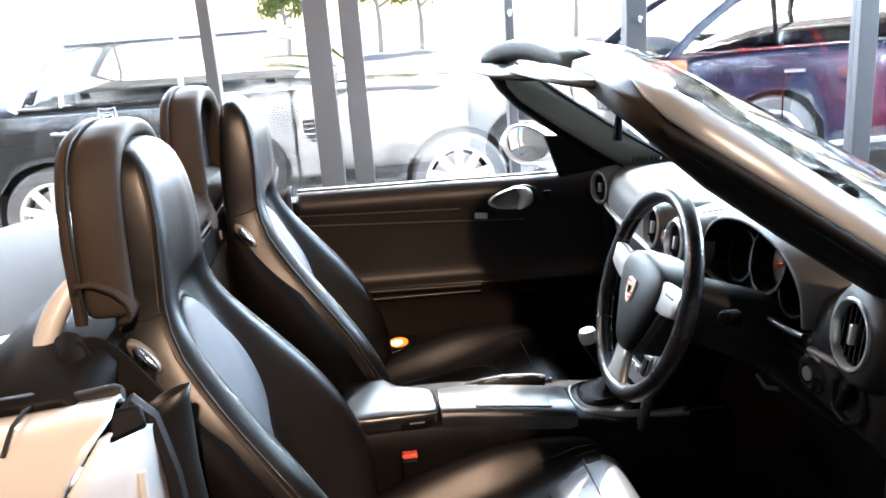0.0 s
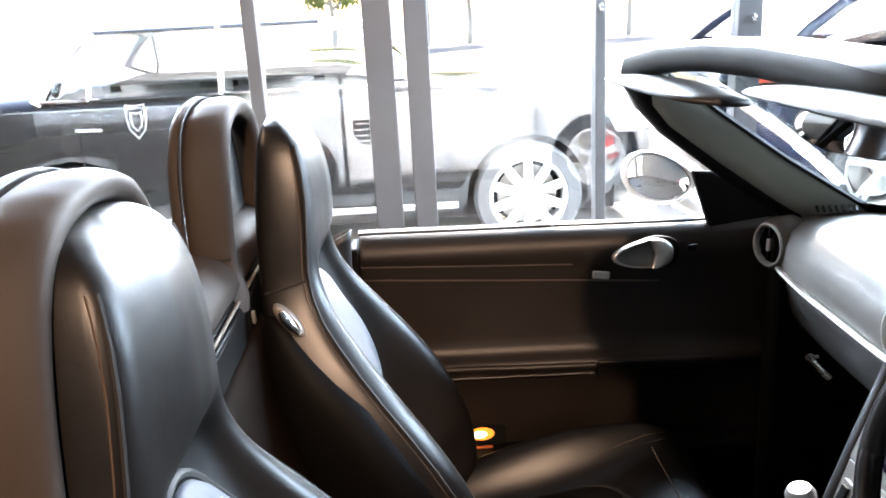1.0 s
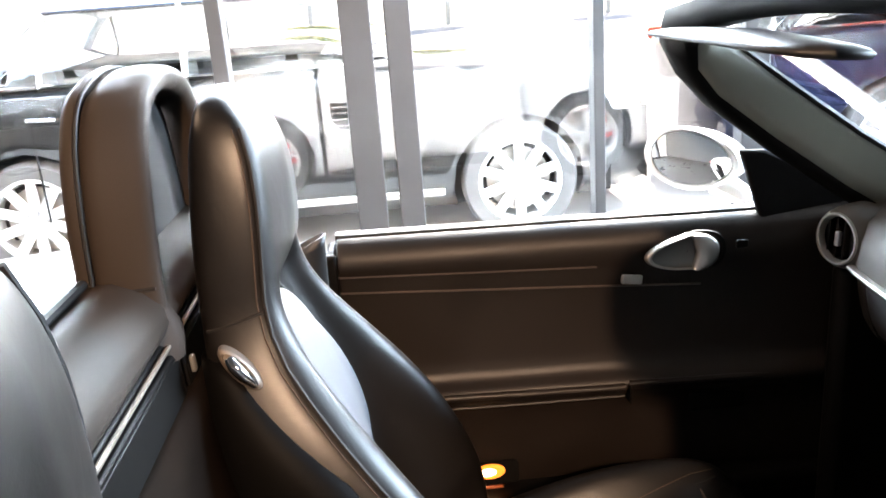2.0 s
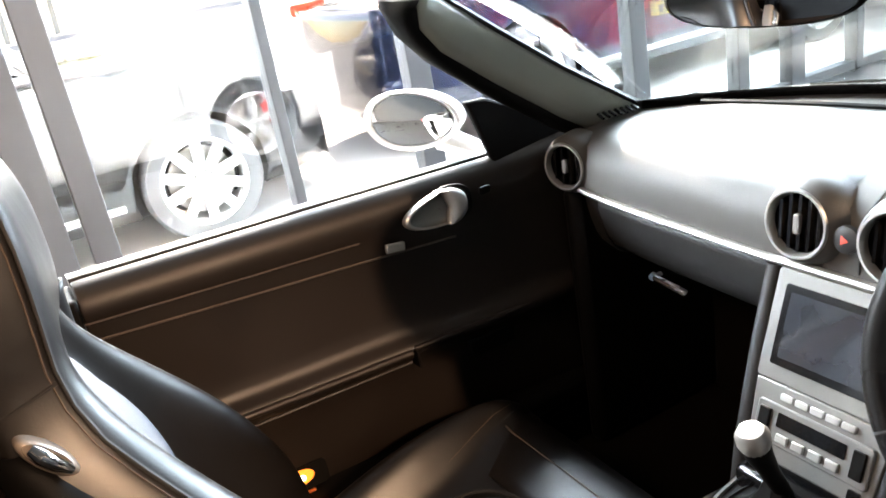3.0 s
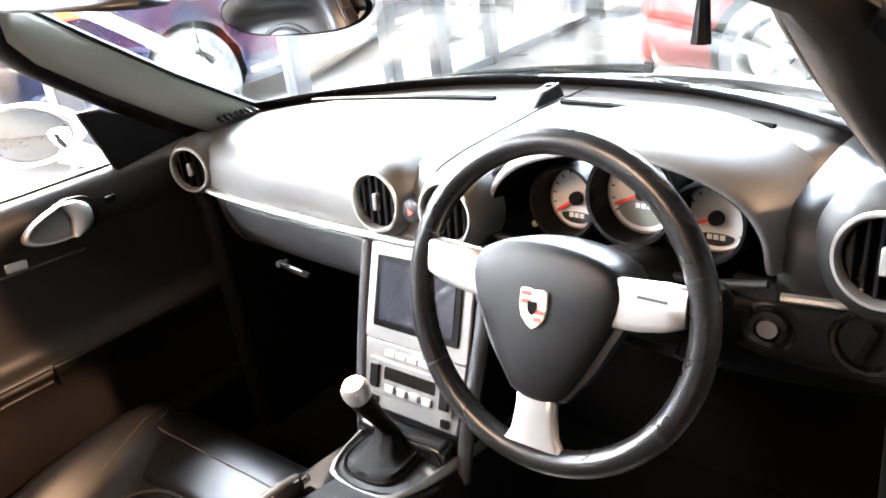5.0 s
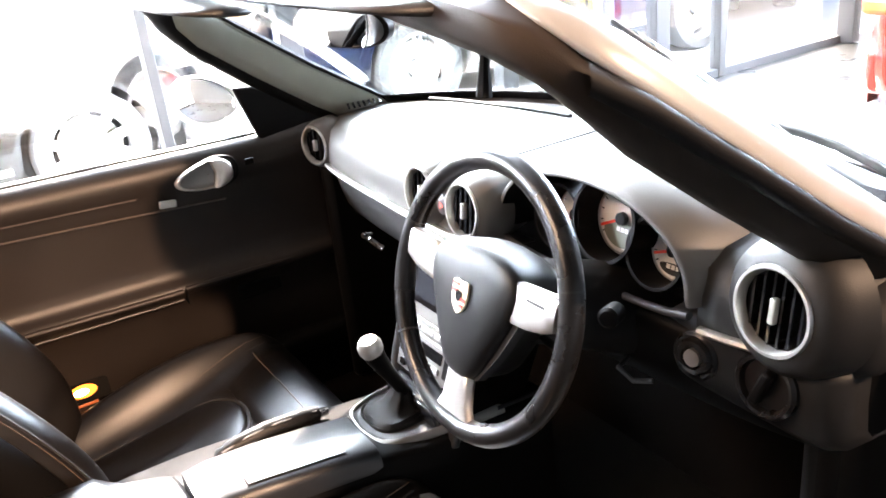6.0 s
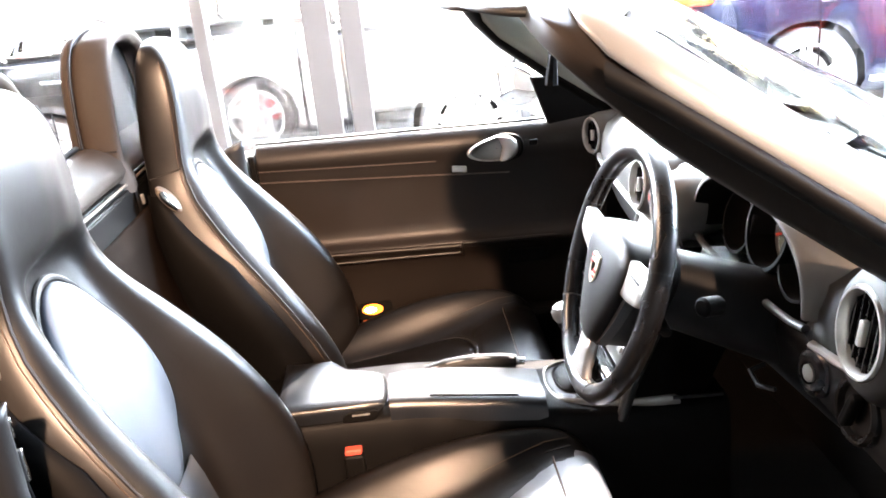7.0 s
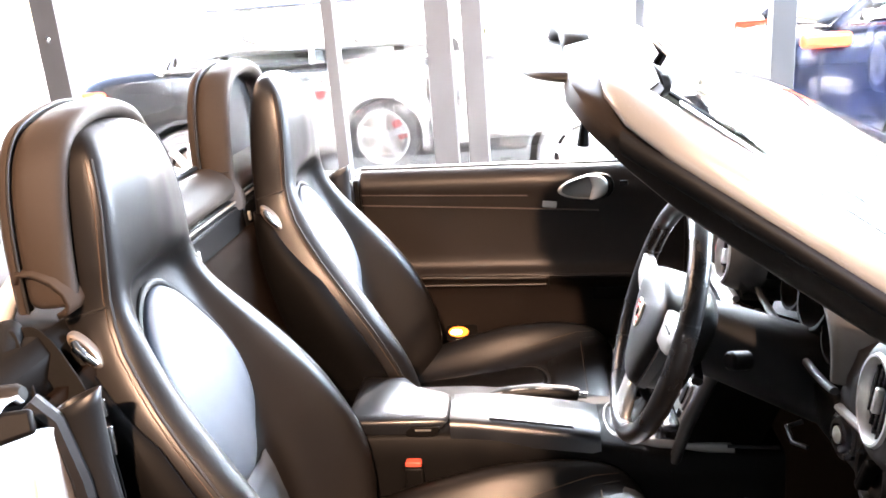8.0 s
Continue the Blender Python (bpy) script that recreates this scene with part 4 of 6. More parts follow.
part("spoke", bar([(-0.108, 0.0, 0.026), (-0.13, 0.0, 0.027), (-0.158, 0.0, 0.031), (-0.174, 0.0, 0.040)], "y"), SATIN, sw, "satin silver lower spoke", smooth=89)
part("spoke_mark", bm_box(0.118, 0.152, 0.034, 0.037, 0.0125, 0.0145, m=SWM), DASHLOW, sw)
crest = [(-0.021, 0.024), (-0.012, 0.026), (0.0, 0.024), (0.012, 0.026), (0.021, 0.024), (0.022, 0.0), (0.018, -0.016), (0.008, -0.027), (0.0, -0.031), (-0.008, -0.027), (-0.018, -0.016), (-0.022, 0.0)]
CM = SWM @ Matrix.Translation((0, 0.002, 0.0265)) @ Matrix.Diagonal((0.84, 0.84, 1, 1))
part("badge", bm_plate(crest, CM, 0.004), GOLD, sw, "small gold and red shield badge", bevel=0.001)
for x0, x1, y0, y1 in ((-0.019, -0.003, 0.004, 0.010), (-0.019, -0.003, 0.016, 0.021), (0.003, 0.018, -0.008, -0.002), (0.003, 0.014, -0.019, -0.013)):
    part("badge_stripe", bm_box(x0, x1, y0, y1, 0.004, 0.0055, m=CM), BADGERED, sw)
part("badge_shield", bm_plate([(x * 0.33, y * 0.33) for x, y in crest], CM @ Matrix.Translation((0, 0, 0.004)), 0.002), GLOSSBLACK, sw)
# column, stalks, ignition, knee-side switches
part("steering_column", bm_tube([SWM @ Vector((0, 0, -0.03)), SWM @ Vector((0, -0.01, -0.10)), SWM @ Vector((0, -0.03, -0.30))], [0.050, 0.062, 0.075], 20), RUBBER, car, "black steering column shroud", bevel=0.0)
for s, dz in ((1, -0.005), (-1, 0.0)):
    part("stalk", bm_tube([SWM @ Vector((s * 0.05, -0.03 + dz, -0.07)), SWM @ Vector((s * 0.10, -0.035 + dz, -0.065)), SWM @ Vector((s * 0.132, -0.03 + dz, -0.055))], [0.006, 0.007, 0.009], 10, squash=0.7), BLACK, car, "black column stalk")
rows = []
for y, x in ((-0.480, 0.262), (-0.50, 0.258), (-0.60, 0.253), (-0.70, 0.250), (-0.725, 0.256), (-0.742, 0.275), (-0.748, 0.32)):
    rows.append([Vector((x + dx, y, z)) for dx, z in ((0.03, 0.894), (0.004, 0.892), (0.0, 0.880), (0.0, 0.835), (0.006, 0.795), (0.022, 0.776), (0.09, 0.765))])
part("switch_fascia", bm_grid(rows), FASCIA_SHADE, dash, "dark grey panel round ignition and light switch", thick=0.004, smooth=70)
m = facing((0.252, -0.536, 0.842), (-1, -0.1, 0.1))
part("ignition_lock", bm_lathe([(0.036, -0.02), (0.036, 0.003), (0.032, 0.006), (0.028, 0.004), (0.024, 0.010), (0.017, 0.012), (0.015, 0.004), (0.001, 0.004)], m, 28), RIMLEATHER, car, "ignition lock")
part("key_barrel", bm_lathe([(0.013, 0.0), (0.013, 0.012), (0.001, 0.013)], m, 16), SATIN, car)
m = facing((0.246, -0.655, 0.853), (-1, 0.0, 0.1))
part("light_switch", bm_lathe([(0.046, -0.02), (0.046, 0.003), (0.042, 0.007), (0.037, 0.006), (0.034, -0.002), (0.001, -0.002)], m, 32), RIMLEATHER, car, "round light switch")
part("switch_grip", bm_box(-0.007, 0.007, -0.026, 0.026, 0, 0.018, m=m @ Matrix.Rotation(radians(-20), 4, "Z")), BLACK, car, bevel=0.004)
m = facing((0.09, -0.535, 0.962), (-0.9, -0.45, 0.2))
part("column_button", bm_lathe([(0.014, -0.03), (0.014, 0.0), (0.010, 0.004), (0.001, 0.004)], m, 16), BLACK, car)
for i, y in enumerate((-0.44, -0.50)):
    part("pedal", bm_box(0.30 + 0.03 * i, 0.315 + 0.03 * i, y - 0.025, y + 0.025, 0.36, 0.44), BLACK, car, "black pedal pad", bevel=0.004)
part("release_lever", bm_tube([(0.23, -0.425, 0.800), (0.205, -0.43, 0.795), (0.205, -0.46, 0.785), (0.22, -0.485, 0.79)], 0.004, 8), DASHLOW, car)

# centre stack: silver surround, screen, buttons, climate panel
cs = new("centre_stack")
cs.parent = car
tagged(cs, "silver centre stack with screen and climate controls")
top, bot = Vector((0.200, 0, 0.880)), Vector((0.095, 0, 0.590))
CSM = facing(((top + bot) / 2)[:], (-(top - bot).z, 0, (top - bot).x), (top - bot)[:])
L = (top - bot).length / 2
part("stack_body", bm_grid([[CSM @ Vector((s * w, y, h)) for s, h in ((-1, -0.16), (-1, -0.004), (1, -0.004), (1, -0.16))] for y, w in ((L + 0.004, 0.128), (0.0, 0.122), (-L, 0.106), (-L - 0.03, 0.104))], close_u=False), BLACK, cs, "black sides of the stack", thick=0.003)
# x of CSM points to -y or +y: the screen sits in the middle either way
part("surround", bm_plate(rounded(0.112, 0.086, 0.008), CSM @ Matrix.Translation((0, L - 0.086, 0)), 0.006), SILVER, cs, "silver surround", bevel=0.003)
part("screen_bezel", bm_plate(rounded(0.092, 0.062, 0.004), CSM @ Matrix.Translation((0, L - 0.084, 0.0055)), 0.004), GLOSSBLACK, cs, bevel=0.001)
part("screen", bm_plate(rounded(0.080, 0.050, 0.003), CSM @ Matrix.Translation((0, L - 0.083, 0.0092)), 0.0015), SCREEN, cs, "grey reflecting screen, switched off")
part("lower_fascia", bm_plate([(-0.110, -0.172 + L), (0.110, -0.172 + L), (0.102, -0.290 + L), (-0.102, -0.290 + L)], CSM, 0.005), SILVER, cs, "silver lower fascia", bevel=0.003)
for i in range(5):
    part("fascia_button", bm_plate(rounded(0.011, 0.0055, 0.003), CSM @ Matrix.Translation((-0.05 + 0.025 * i, L - 0.188, 0.005)), 0.005), SATIN, cs, bevel=0.0015)
part("climate_panel", bm_plate(rounded(0.094, 0.031, 0.006), CSM @ Matrix.Translation((0, L - 0.232, 0.005)), 0.006), SILVER, cs, "silver climate panel", bevel=0.002)
part("climate_display", bm_plate(rounded(0.056, 0.011, 0.002), CSM @ Matrix.Translation((0, L - 0.222, 0.0105)), 0.002), GLOSSBLACK, cs)
for i in range(4):
    part("climate_button", bm_plate(rounded(0.010, 0.0065, 0.002), CSM @ Matrix.Translation((-0.041 + 0.0275 * i, L - 0.248, 0.0108)), 0.005), SATIN, cs, bevel=0.0015)
for s in (1, -1):
    part("rocker", bm_plate(rounded(0.010, 0.021, 0.003), CSM @ Matrix.Translation((s * 0.077, L - 0.231, 0.0105)), 0.005), BLACK, cs, bevel=0.002)
    part("seat_heat_button", bm_plate(rounded(0.009, 0.007, 0.002), CSM @ Matrix.Translation((s * 0.078, L - 0.276, 0.005)), 0.004), GLOSSBLACK, cs)
part("pocket", bm_box(0.06, 0.20, -0.095, 0.095, 0.535, 0.60), GLOSSBLACK, cs, bevel=0.01)
for s in (1, -1):
    part("knee_roll", bm_tube([(0.205, s * 0.128, 0.875), (0.165, s * 0.126, 0.76), (0.11, s * 0.116, 0.62), (0.085, s * 0.112, 0.53)], [0.014, 0.015, 0.014, 0.012], 10), DASHLOW, cs)

# tunnel console
GEARPLATE = material("gear_plate", (0.017, 0.017, 0.018), 0.6, grain=0.15, spec=0.25)
LIDVINYL = material("console_vinyl", (0.0055, 0.0060, 0.0070), 0.33, grain=0.10, grain_scale=500, bump_kind="leather", spec=0.65)
LEVERLEATHER = material("lever_leather", (0.0035, 0.003, 0.0028), 0.45, grain=0.15, grain_scale=420, bump_kind="leather", spec=0.2)
con = new("centre_console")
con.parent = car
tagged(con, "black centre console with padded armrest and gear lever")
rows = []
for x, w, z in ((-0.66, 0.115, 0.60), (-0.50, 0.115, 0.60), (-0.34, 0.115, 0.60), (-0.20, 0.112, 0.590), (-0.08, 0.112, 0.575), (0.05, 0.118, 0.555), (0.16, 0.12, 0.555), (0.30, 0.13, 0.56)):
    rows.append([Vector((x, s * q * w, zz)) for s, q, zz in ((1, 1.12, 0.22), (1, 1.06, z - 0.06), (1, 1.0, z - 0.012), (1, 0.9, z), (-1, 0.9, z), (-1, 1.0, z - 0.012), (-1, 1.06, z - 0.06), (-1, 1.12, 0.22))])
part("tunnel", bm_grid(rows), BLACK, con, "black tunnel sides", smooth=50)
# lid: cut back beside the handbrake, its front lower corner rounded
lid_edge = [(-0.60, 0.100), (-0.50, 0.098), (-0.462, 0.052), (-0.40, 0.022), (-0.383, 0.008), (-0.379, -0.02), (-0.379, -0.086), (-0.384, -0.104), (-0.42, -0.110), (-0.50, -0.111), (-0.60, -0.111)]
rows = []
for k, z in ((0.0, 0.600), (0.0, 0.612), (0.0, 0.622), (0.003, 0.629), (0.010, 0.633), (0.030, 0.636)):
    c = Vector((-0.50, -0.01))
    row = []
    for x, y in lid_edge:
        d = (c - Vector((x, y))).normalized()
        lower = 0.020 * max(0.0, (0.622 - z) / 0.022) * max(0.0, min(1.0, (x + 0.42) / 0.04))
        row.append(Vector((x + d.x * k - lower, y + d.y * k, z)))
    rows.append(row)
part("armrest_lid", bm_grid(rows, close_u=True, caps=True), LIDVINYL, con, "padded black armrest lid", smooth=50)
part("lid_latch", bm_plate([(-0.036, -0.013), (0.024, -0.013), (0.034, -0.004), (0.036, 0.009), (-0.022, 0.009), (-0.036, 0.000)], facing((-0.432, -0.113, 0.611), (0, -1, 0)), 0.004), BLACK, con, "black lid latch", bevel=0.002)
part("latch_bar", bm_box(-0.448, -0.414, -0.1195, -0.1165, 0.612, 0.615), SATIN, con)
rows = []
for x, z in ((-0.374, 0.632), (-0.33, 0.629), (-0.25, 0.619), (-0.16, 0.607), (-0.09, 0.596), (-0.062, 0.590)):
    far = curve([(-0.374, 0.010), (-0.30, 0.028), (-0.22, 0.030), (-0.062, 0.030)], x)
    rows.append([Vector((x, y, zz)) for y, zz in ((-0.114, z - 0.055), (-0.113, z - 0.018), (-0.109, z - 0.008), (-0.098, z), (far - 0.006, z), (far, z - 0.006), (far, z - 0.045))])
part("tray_cover", bm_grid(rows, caps=True), LIDVINYL, con, "smooth dark console top", smooth=50)
tray = facing((-0.205, -0.066, 0.6133), (0.134, 0, 1), (0, 1, 0))
part("coin_tray_gap", bm_plate(rounded(0.0895, 0.0290, 0.003), tray, 0.0014), BLACK, con)
part("coin_tray_lid", bm_plate(rounded(0.088, 0.0275, 0.003), tray, 0.003), LIDVINYL, con, "smooth coin tray lid", bevel=0.001)
# gear lever surround
stations = ((-0.050, 0.020), (-0.046, 0.045), (-0.036, 0.064), (-0.014, 0.079), (0.02, 0.089), (0.07, 0.098), (0.13, 0.106), (0.20, 0.112))
outline = [(x, w) for x, w in reversed(stations)] + [(-0.052, 0.0)] + [(x, -w) for x, w in stations]
part("gear_plate", bm_grid([[Vector((x + 0.003, q * (w - 0.003), 0.569 - 0.004 * abs(q) ** 3)) for q in (-1, -0.7, -0.35, 0, 0.35, 0.7, 1)] for x, w in stations]), GEARPLATE, con, "dark grey plate round the gear lever", smooth=50)
part("gear_surround", bm_grid([[Vector((0.09 + (x - 0.09) * u, y * u, k)) for x, y in outline] for u, k in ((1.00, 0.535), (1.035, 0.540), (1.045, 0.556), (1.03, 0.568), (0.965, 0.571), (0.955, 0.566))]), SILVER, con, "silver band round the gear lever surround", smooth=60)
part("gear_skirt", bm_grid([[Vector((0.09 + (x - 0.09) * u, y * u, k)) for x, y in outline] for u, k in ((1.03, 0.46), (1.015, 0.541))]), BLACK, con, "black skirt below the silver band", smooth=60)
gm = facing((0.030, 0.008, 0.570), (-0.06, 0, 1), (1, 0, 0))
oval = [(0.056 * math.copysign(abs(math.cos(a)) ** 0.7, math.cos(a)), 0.052 * math.copysign(abs(math.sin(a)) ** 0.7, math.sin(a))) for a in (2 * math.pi * i / 40 for i in range(40))]
part("gaiter_ring", bm_grid([[gm @ Vector((x * s, y * s, h)) for x, y in oval] for s, h in ((1.14, -0.006), (1.13, 0.004), (1.08, 0.006), (1.02, 0.003))], close_u=True), BLACK, con, "black ring of the gear gaiter", smooth=60)
part("gaiter", bm_grid([[gm @ Vector((x * s + 0.006 * math.sin(7 * i) * (1 - s), y * s + off, h)) for i, (x, y) in enumerate(oval)] for s, h, off in ((1.05, 0.000, 0), (0.94, 0.010, 0.002), (0.74, 0.008, 0.006), (0.50, 0.020, 0.014), (0.32, 0.036, 0.022), (0.24, 0.050, 0.024))], close_u=True), BLACK, con, "black leather gaiter", smooth=60)
part("switch_panel", bm_box(0.088, 0.122, -0.022, 0.046, 0.564, 0.576), DASHLOW, con, "grey switch strip before the gear lever", bevel=0.003)
for y in (-0.010, 0.012, 0.034):
    part("console_switch", bm_box(0.092, 0.110, y - 0.008, y + 0.008, 0.573, 0.579), GEARPLATE, con, bevel=0.002)
part("gear_stick", bm_tube([(0.060, 0, 0.60), (0.030, 0, 0.655), (0.008, 0, 0.700), (0.0, 0, 0.722)], [0.012, 0.014, 0.019, 0.022], 16), BLACK, con, "black gear lever grip")
part("gear_knob", bm_lathe([(0.020, -0.010), (0.0235, 0.0), (0.0235, 0.012), (0.017, 0.022), (0.001, 0.025)], facing((0.0, 0, 0.722), (-0.25, 0, 1)), 24), SATIN, con, "bright silver gear knob cap")
part("side_rail", bm_tube([(0.19, -0.1145, 0.566), (0.24, -0.119, 0.566), (0.29, -0.122, 0.566)], 0.004, 8), GEARPLATE, con, "dark edge of the console")
part("handbrake", bm_tube([(-0.31, 0.064, 0.575), (-0.292, 0.065, 0.590), (-0.26, 0.066, 0.599), (-0.20, 0.067, 0.602), (-0.13, 0.068, 0.597), (-0.100, 0.069, 0.592)], [0.012, 0.0155, 0.017, 0.018, 0.017, 0.0145], 18), LEVERLEATHER, con, "black leather handbrake lever", smooth=80)
part("brake_trim", bm_tube([(-0.292, 0.055, 0.603), (-0.24, 0.056, 0.613), (-0.18, 0.057, 0.6145), (-0.104, 0.060, 0.604)], 0.0018, 8), SILVER, con, "bright edge along the handbrake")
part("brake_button", bm_tube([(-0.101, 0.069, 0.592), (-0.094, 0.069, 0.591), (-0.080, 0.069, 0.589)], [0.0125, 0.009, 0.008], 14), CHROME, con, "chrome handbrake button")
part("brake_boot", bm_grid([[Vector((x, 0.068 + 0.030 * u, z - 0.010 * u * u)) for u in (-1, -0.5, 0, 0.5, 1)] for x, z in ((-0.46, 0.598), (-0.38, 0.600), (-0.30, 0.588), (-0.20, 0.576), (-0.10, 0.566))]), BLACK, con, "black slot below the handbrake", smooth=60)

THREAD = material("brown_thread", (0.055, 0.036, 0.024), 0.7)
SHELL = material("seat_shell_plastic", (0.0016, 0.0014, 0.0013), 0.6, grain=0.25, grain_scale=420, bump_kind="leather", spec=0.08)
RELEASE = material("release_silver", (0.20, 0.165, 0.135), 0.42, metal=0.5)
# seats
def seat(yc, label, set_back=0.0):
    st = new("seat")
    st.parent = car
    st.location = (0, yc, 0)
    tagged(st, label)
    # heights of the back with half width, front corner of the side, crest of the horseshoe, middle and rear face
    W = [(0.40, 0.225), (0.52, 0.248), (0.62, 0.258), (0.74, 0.262), (0.84, 0.246), (0.92, 0.220), (0.98, 0.192), (1.03, 0.170), (1.07, 0.159), (1.15, 0.149), (1.22, 0.136), (1.27, 0.122), (1.30, 0.108), (1.318, 0.088), (1.328, 0.062), (1.331, 0.03)]
    S = [(0.40, -0.505), (0.50, -0.495), (0.61, -0.510), (0.72, -0.560), (0.80, -0.610), (0.88, -0.668), (0.95, -0.718), (1.01, -0.755), (1.07, -0.768), (1.15, -0.764), (1.23, -0.764), (1.29, -0.774), (1.318, -0.790), (1.331, -0.805)]
    C = [(0.40, -0.475), (0.50, -0.462), (0.61, -0.474), (0.72, -0.522), (0.80, -0.572), (0.88, -0.632), (0.95, -0.684), (1.01, -0.722), (1.07, -0.742), (1.15, -0.742), (1.23, -0.744), (1.29, -0.758), (1.318, -0.780), (1.331, -0.803)]
    M = [(0.40, -0.600), (0.50, -0.618), (0.60, -0.644), (0.70, -0.680), (0.80, -0.706), (0.90, -0.736), (0.98, -0.764), (1.04, -0.780), (1.072, -0.782), (1.092, -0.762), (1.108, -0.738), (1.13, -0.730), (1.18, -0.727), (1.24, -0.731), (1.29, -0.748), (1.318, -0.776), (1.331, -0.802)]
    D = [(0.40, -0.655), (0.50, -0.690), (0.60, -0.725), (0.70, -0.755), (0.80, -0.790), (0.90, -0.822), (1.0, -0.842), (1.10, -0.846), (1.18, -0.843), (1.26, -0.836), (1.31, -0.826), (1.337, -0.812)]
    S, C, M, D = ([(z, x - set_back) for z, x in k] for k in (S, C, M, D))
    # how far the flat of the middle reaches, as a part of the half width
    INNER = [(0.40, 0.46), (0.60, 0.50), (0.80, 0.52), (0.92, 0.55), (1.0, 0.58), (1.05, 0.56), (1.09, 0.45), (1.12, 0.40), (1.337, 0.40)]
    zs = [0.40, 0.46, 0.52, 0.58, 0.64, 0.70, 0.76, 0.82, 0.87, 0.91, 0.95, 0.98, 1.01, 1.035, 1.055, 1.072, 1.088, 1.105, 1.125, 1.16, 1.20, 1.24, 1.275, 1.30, 1.316, 1.326, 1.331]
    rows = []
    for z in zs:
        w, sx, cx, mx, d, q = curve(W, z), curve(S, z), curve(C, z), curve(M, z), curve(D, z), curve(INNER, z)
        head = min(1.0, max(0.0, (z - 1.06) / 0.07))
        hi = lerp(0.77, 0.72, head)
        half = [(0.0, mx), (0.5 * q, mx + 0.002), (q, lerp(mx + 0.010, lerp(mx, cx, 0.35), head)), (lerp(q, hi, 0.45), lerp(mx, cx, 0.62)), (hi, cx), (lerp(hi, 1.0, 0.55), lerp(cx, sx, 0.22)), (0.975, lerp(cx, sx, 0.85)), (1.0, lerp(sx, d, 0.12)), (1.012, lerp(sx, d, 0.5)), (0.99, lerp(sx, d, 0.86)), (0.90, d), (0.5, d - 0.004)]
        rows.append([Vector((x, s * w, z)) for s, x in half] + [Vector((d - 0.005, 0, z))] + [Vector((x, -s * w, z)) for s, x in half[:0:-1]])
    part("backrest", bm_grid(rows, close_u=True, caps=True), LEATHER, st, "black leather backrest with fixed head restraint", subsurf=2)
    # egg-shaped padded centre panel, set down between the bolsters
    def panel(scale, lift, n=48):
        out = []
        for i in range(n):
            a = 2 * math.pi * i / n
            zz = 0.853 + 0.190 * math.sin(a) * scale
            yy = (0.126 - 0.012 * math.sin(a)) * math.cos(a) * scale
            out.append(Vector((curve(M, zz) + lift + 0.02 * max(0.0, abs(yy) - 0.09) / 0.04, yy, zz)))
        return out
    part("centre_panel", bm_grid([panel(1.0, -0.006), panel(0.995, 0.012), panel(0.96, 0.023), panel(0.85, 0.031), panel(0.6, 0.036), panel(0.3, 0.038), panel(0.03, 0.038)], close_u=True, caps=True), INSERTSHEEN, st, "black leather centre panel, painted pale with cool daylight", subsurf=1)
    part("welt", bm_tube(panel(1.025, 0.006), 0.006, 8, closed=True), SEAM, st)
    # lower back under the panel, in the same daylit tone
    def low_pad(z):
        w = curve(W, z) * curve(INNER, z)
        return [Vector((curve(M, z) + 0.004 + (0.004 if abs(u) < 0.9 else 0.0), w * u, z)) for u in (-1.0, -0.9, -0.5, 0, 0.5, 0.9, 1.0)]
    part("lower_back_pad", bm_grid([low_pad(z) for z in (0.44, 0.50, 0.56, 0.62, 0.66)]), INSERTSHEEN, st, "leather lower back, painted pale with cool daylight", thick=0.004, smooth=80)
    for s in (1, -1):
        # piped seam between side and front from head to hip, its stitching, and the cross seam at the neck
        line = [(lerp(curve(C, z), curve(S, z), 0.80) + 0.002, s * curve(W, z) * 0.972, z) for z in [0.50 + 0.0415 * i for i in range(20)]]
        part("side_seam", bm_tube(line, 0.0028, 6), SEAM, st)
        part("seam_stitching", bm_tube([(x - 0.009, y * 1.014, z) for x, y, z in line], 0.0011, 5), THREAD, st, "brown seam stitching")
        z = 1.068
        sx, d, w = curve(S, z), curve(D, z), curve(W, z)
        part("neck_seam", bm_tube([(lerp(sx, d, q), s * w * k, z - 0.020 * q) for q, k in ((-0.05, 0.985), (0.12, 1.003), (0.35, 1.012), (0.6, 1.012), (0.85, 0.995))], 0.0026, 6), SEAM, st)
        # hard shell round the side of the back, and the release set into it
        shellrows = []
        for z in [0.42 + 0.025 * i for i in range(25)]:
            sx, d, w = curve(S, z), curve(D, z), curve(W, z)
            k0 = lerp(0.10, 0.60, max(0.0, (z - 0.87) / 0.15))
            shellrows.append([Vector((lerp(sx, d, q), s * (w * k + 0.007), z)) for q, k in ((k0, 1.006), (lerp(k0, 1, 0.4), 1.01), (0.86, 0.99), (1.02, 0.90), (1.06, 0.4), (1.07, 0.0))])
        part("back_shell", bm_grid(shellrows), SHELL, st, "black plastic seat shell", thick=0.005)
        lm = facing((-0.795 - set_back, s * 0.186, 1.012), (0.10, s, 0.06), (-0.60, 0, 0.8))
        oval = [(0.0125 * math.cos(a), 0.036 * math.sin(a)) for a in (2 * math.pi * i / 28 for i in range(28))]
        part("release_bezel", bm_grid([[lm @ Vector((x * u, y * u, h)) for x, y in oval] for u, h in ((1.0, -0.006), (1.0, 0.005), (0.94, 0.010), (0.80, 0.012), (0.74, 0.007), (0.02, 0.006))], close_u=True), RELEASE, st, "brushed silver backrest release", smooth=60)
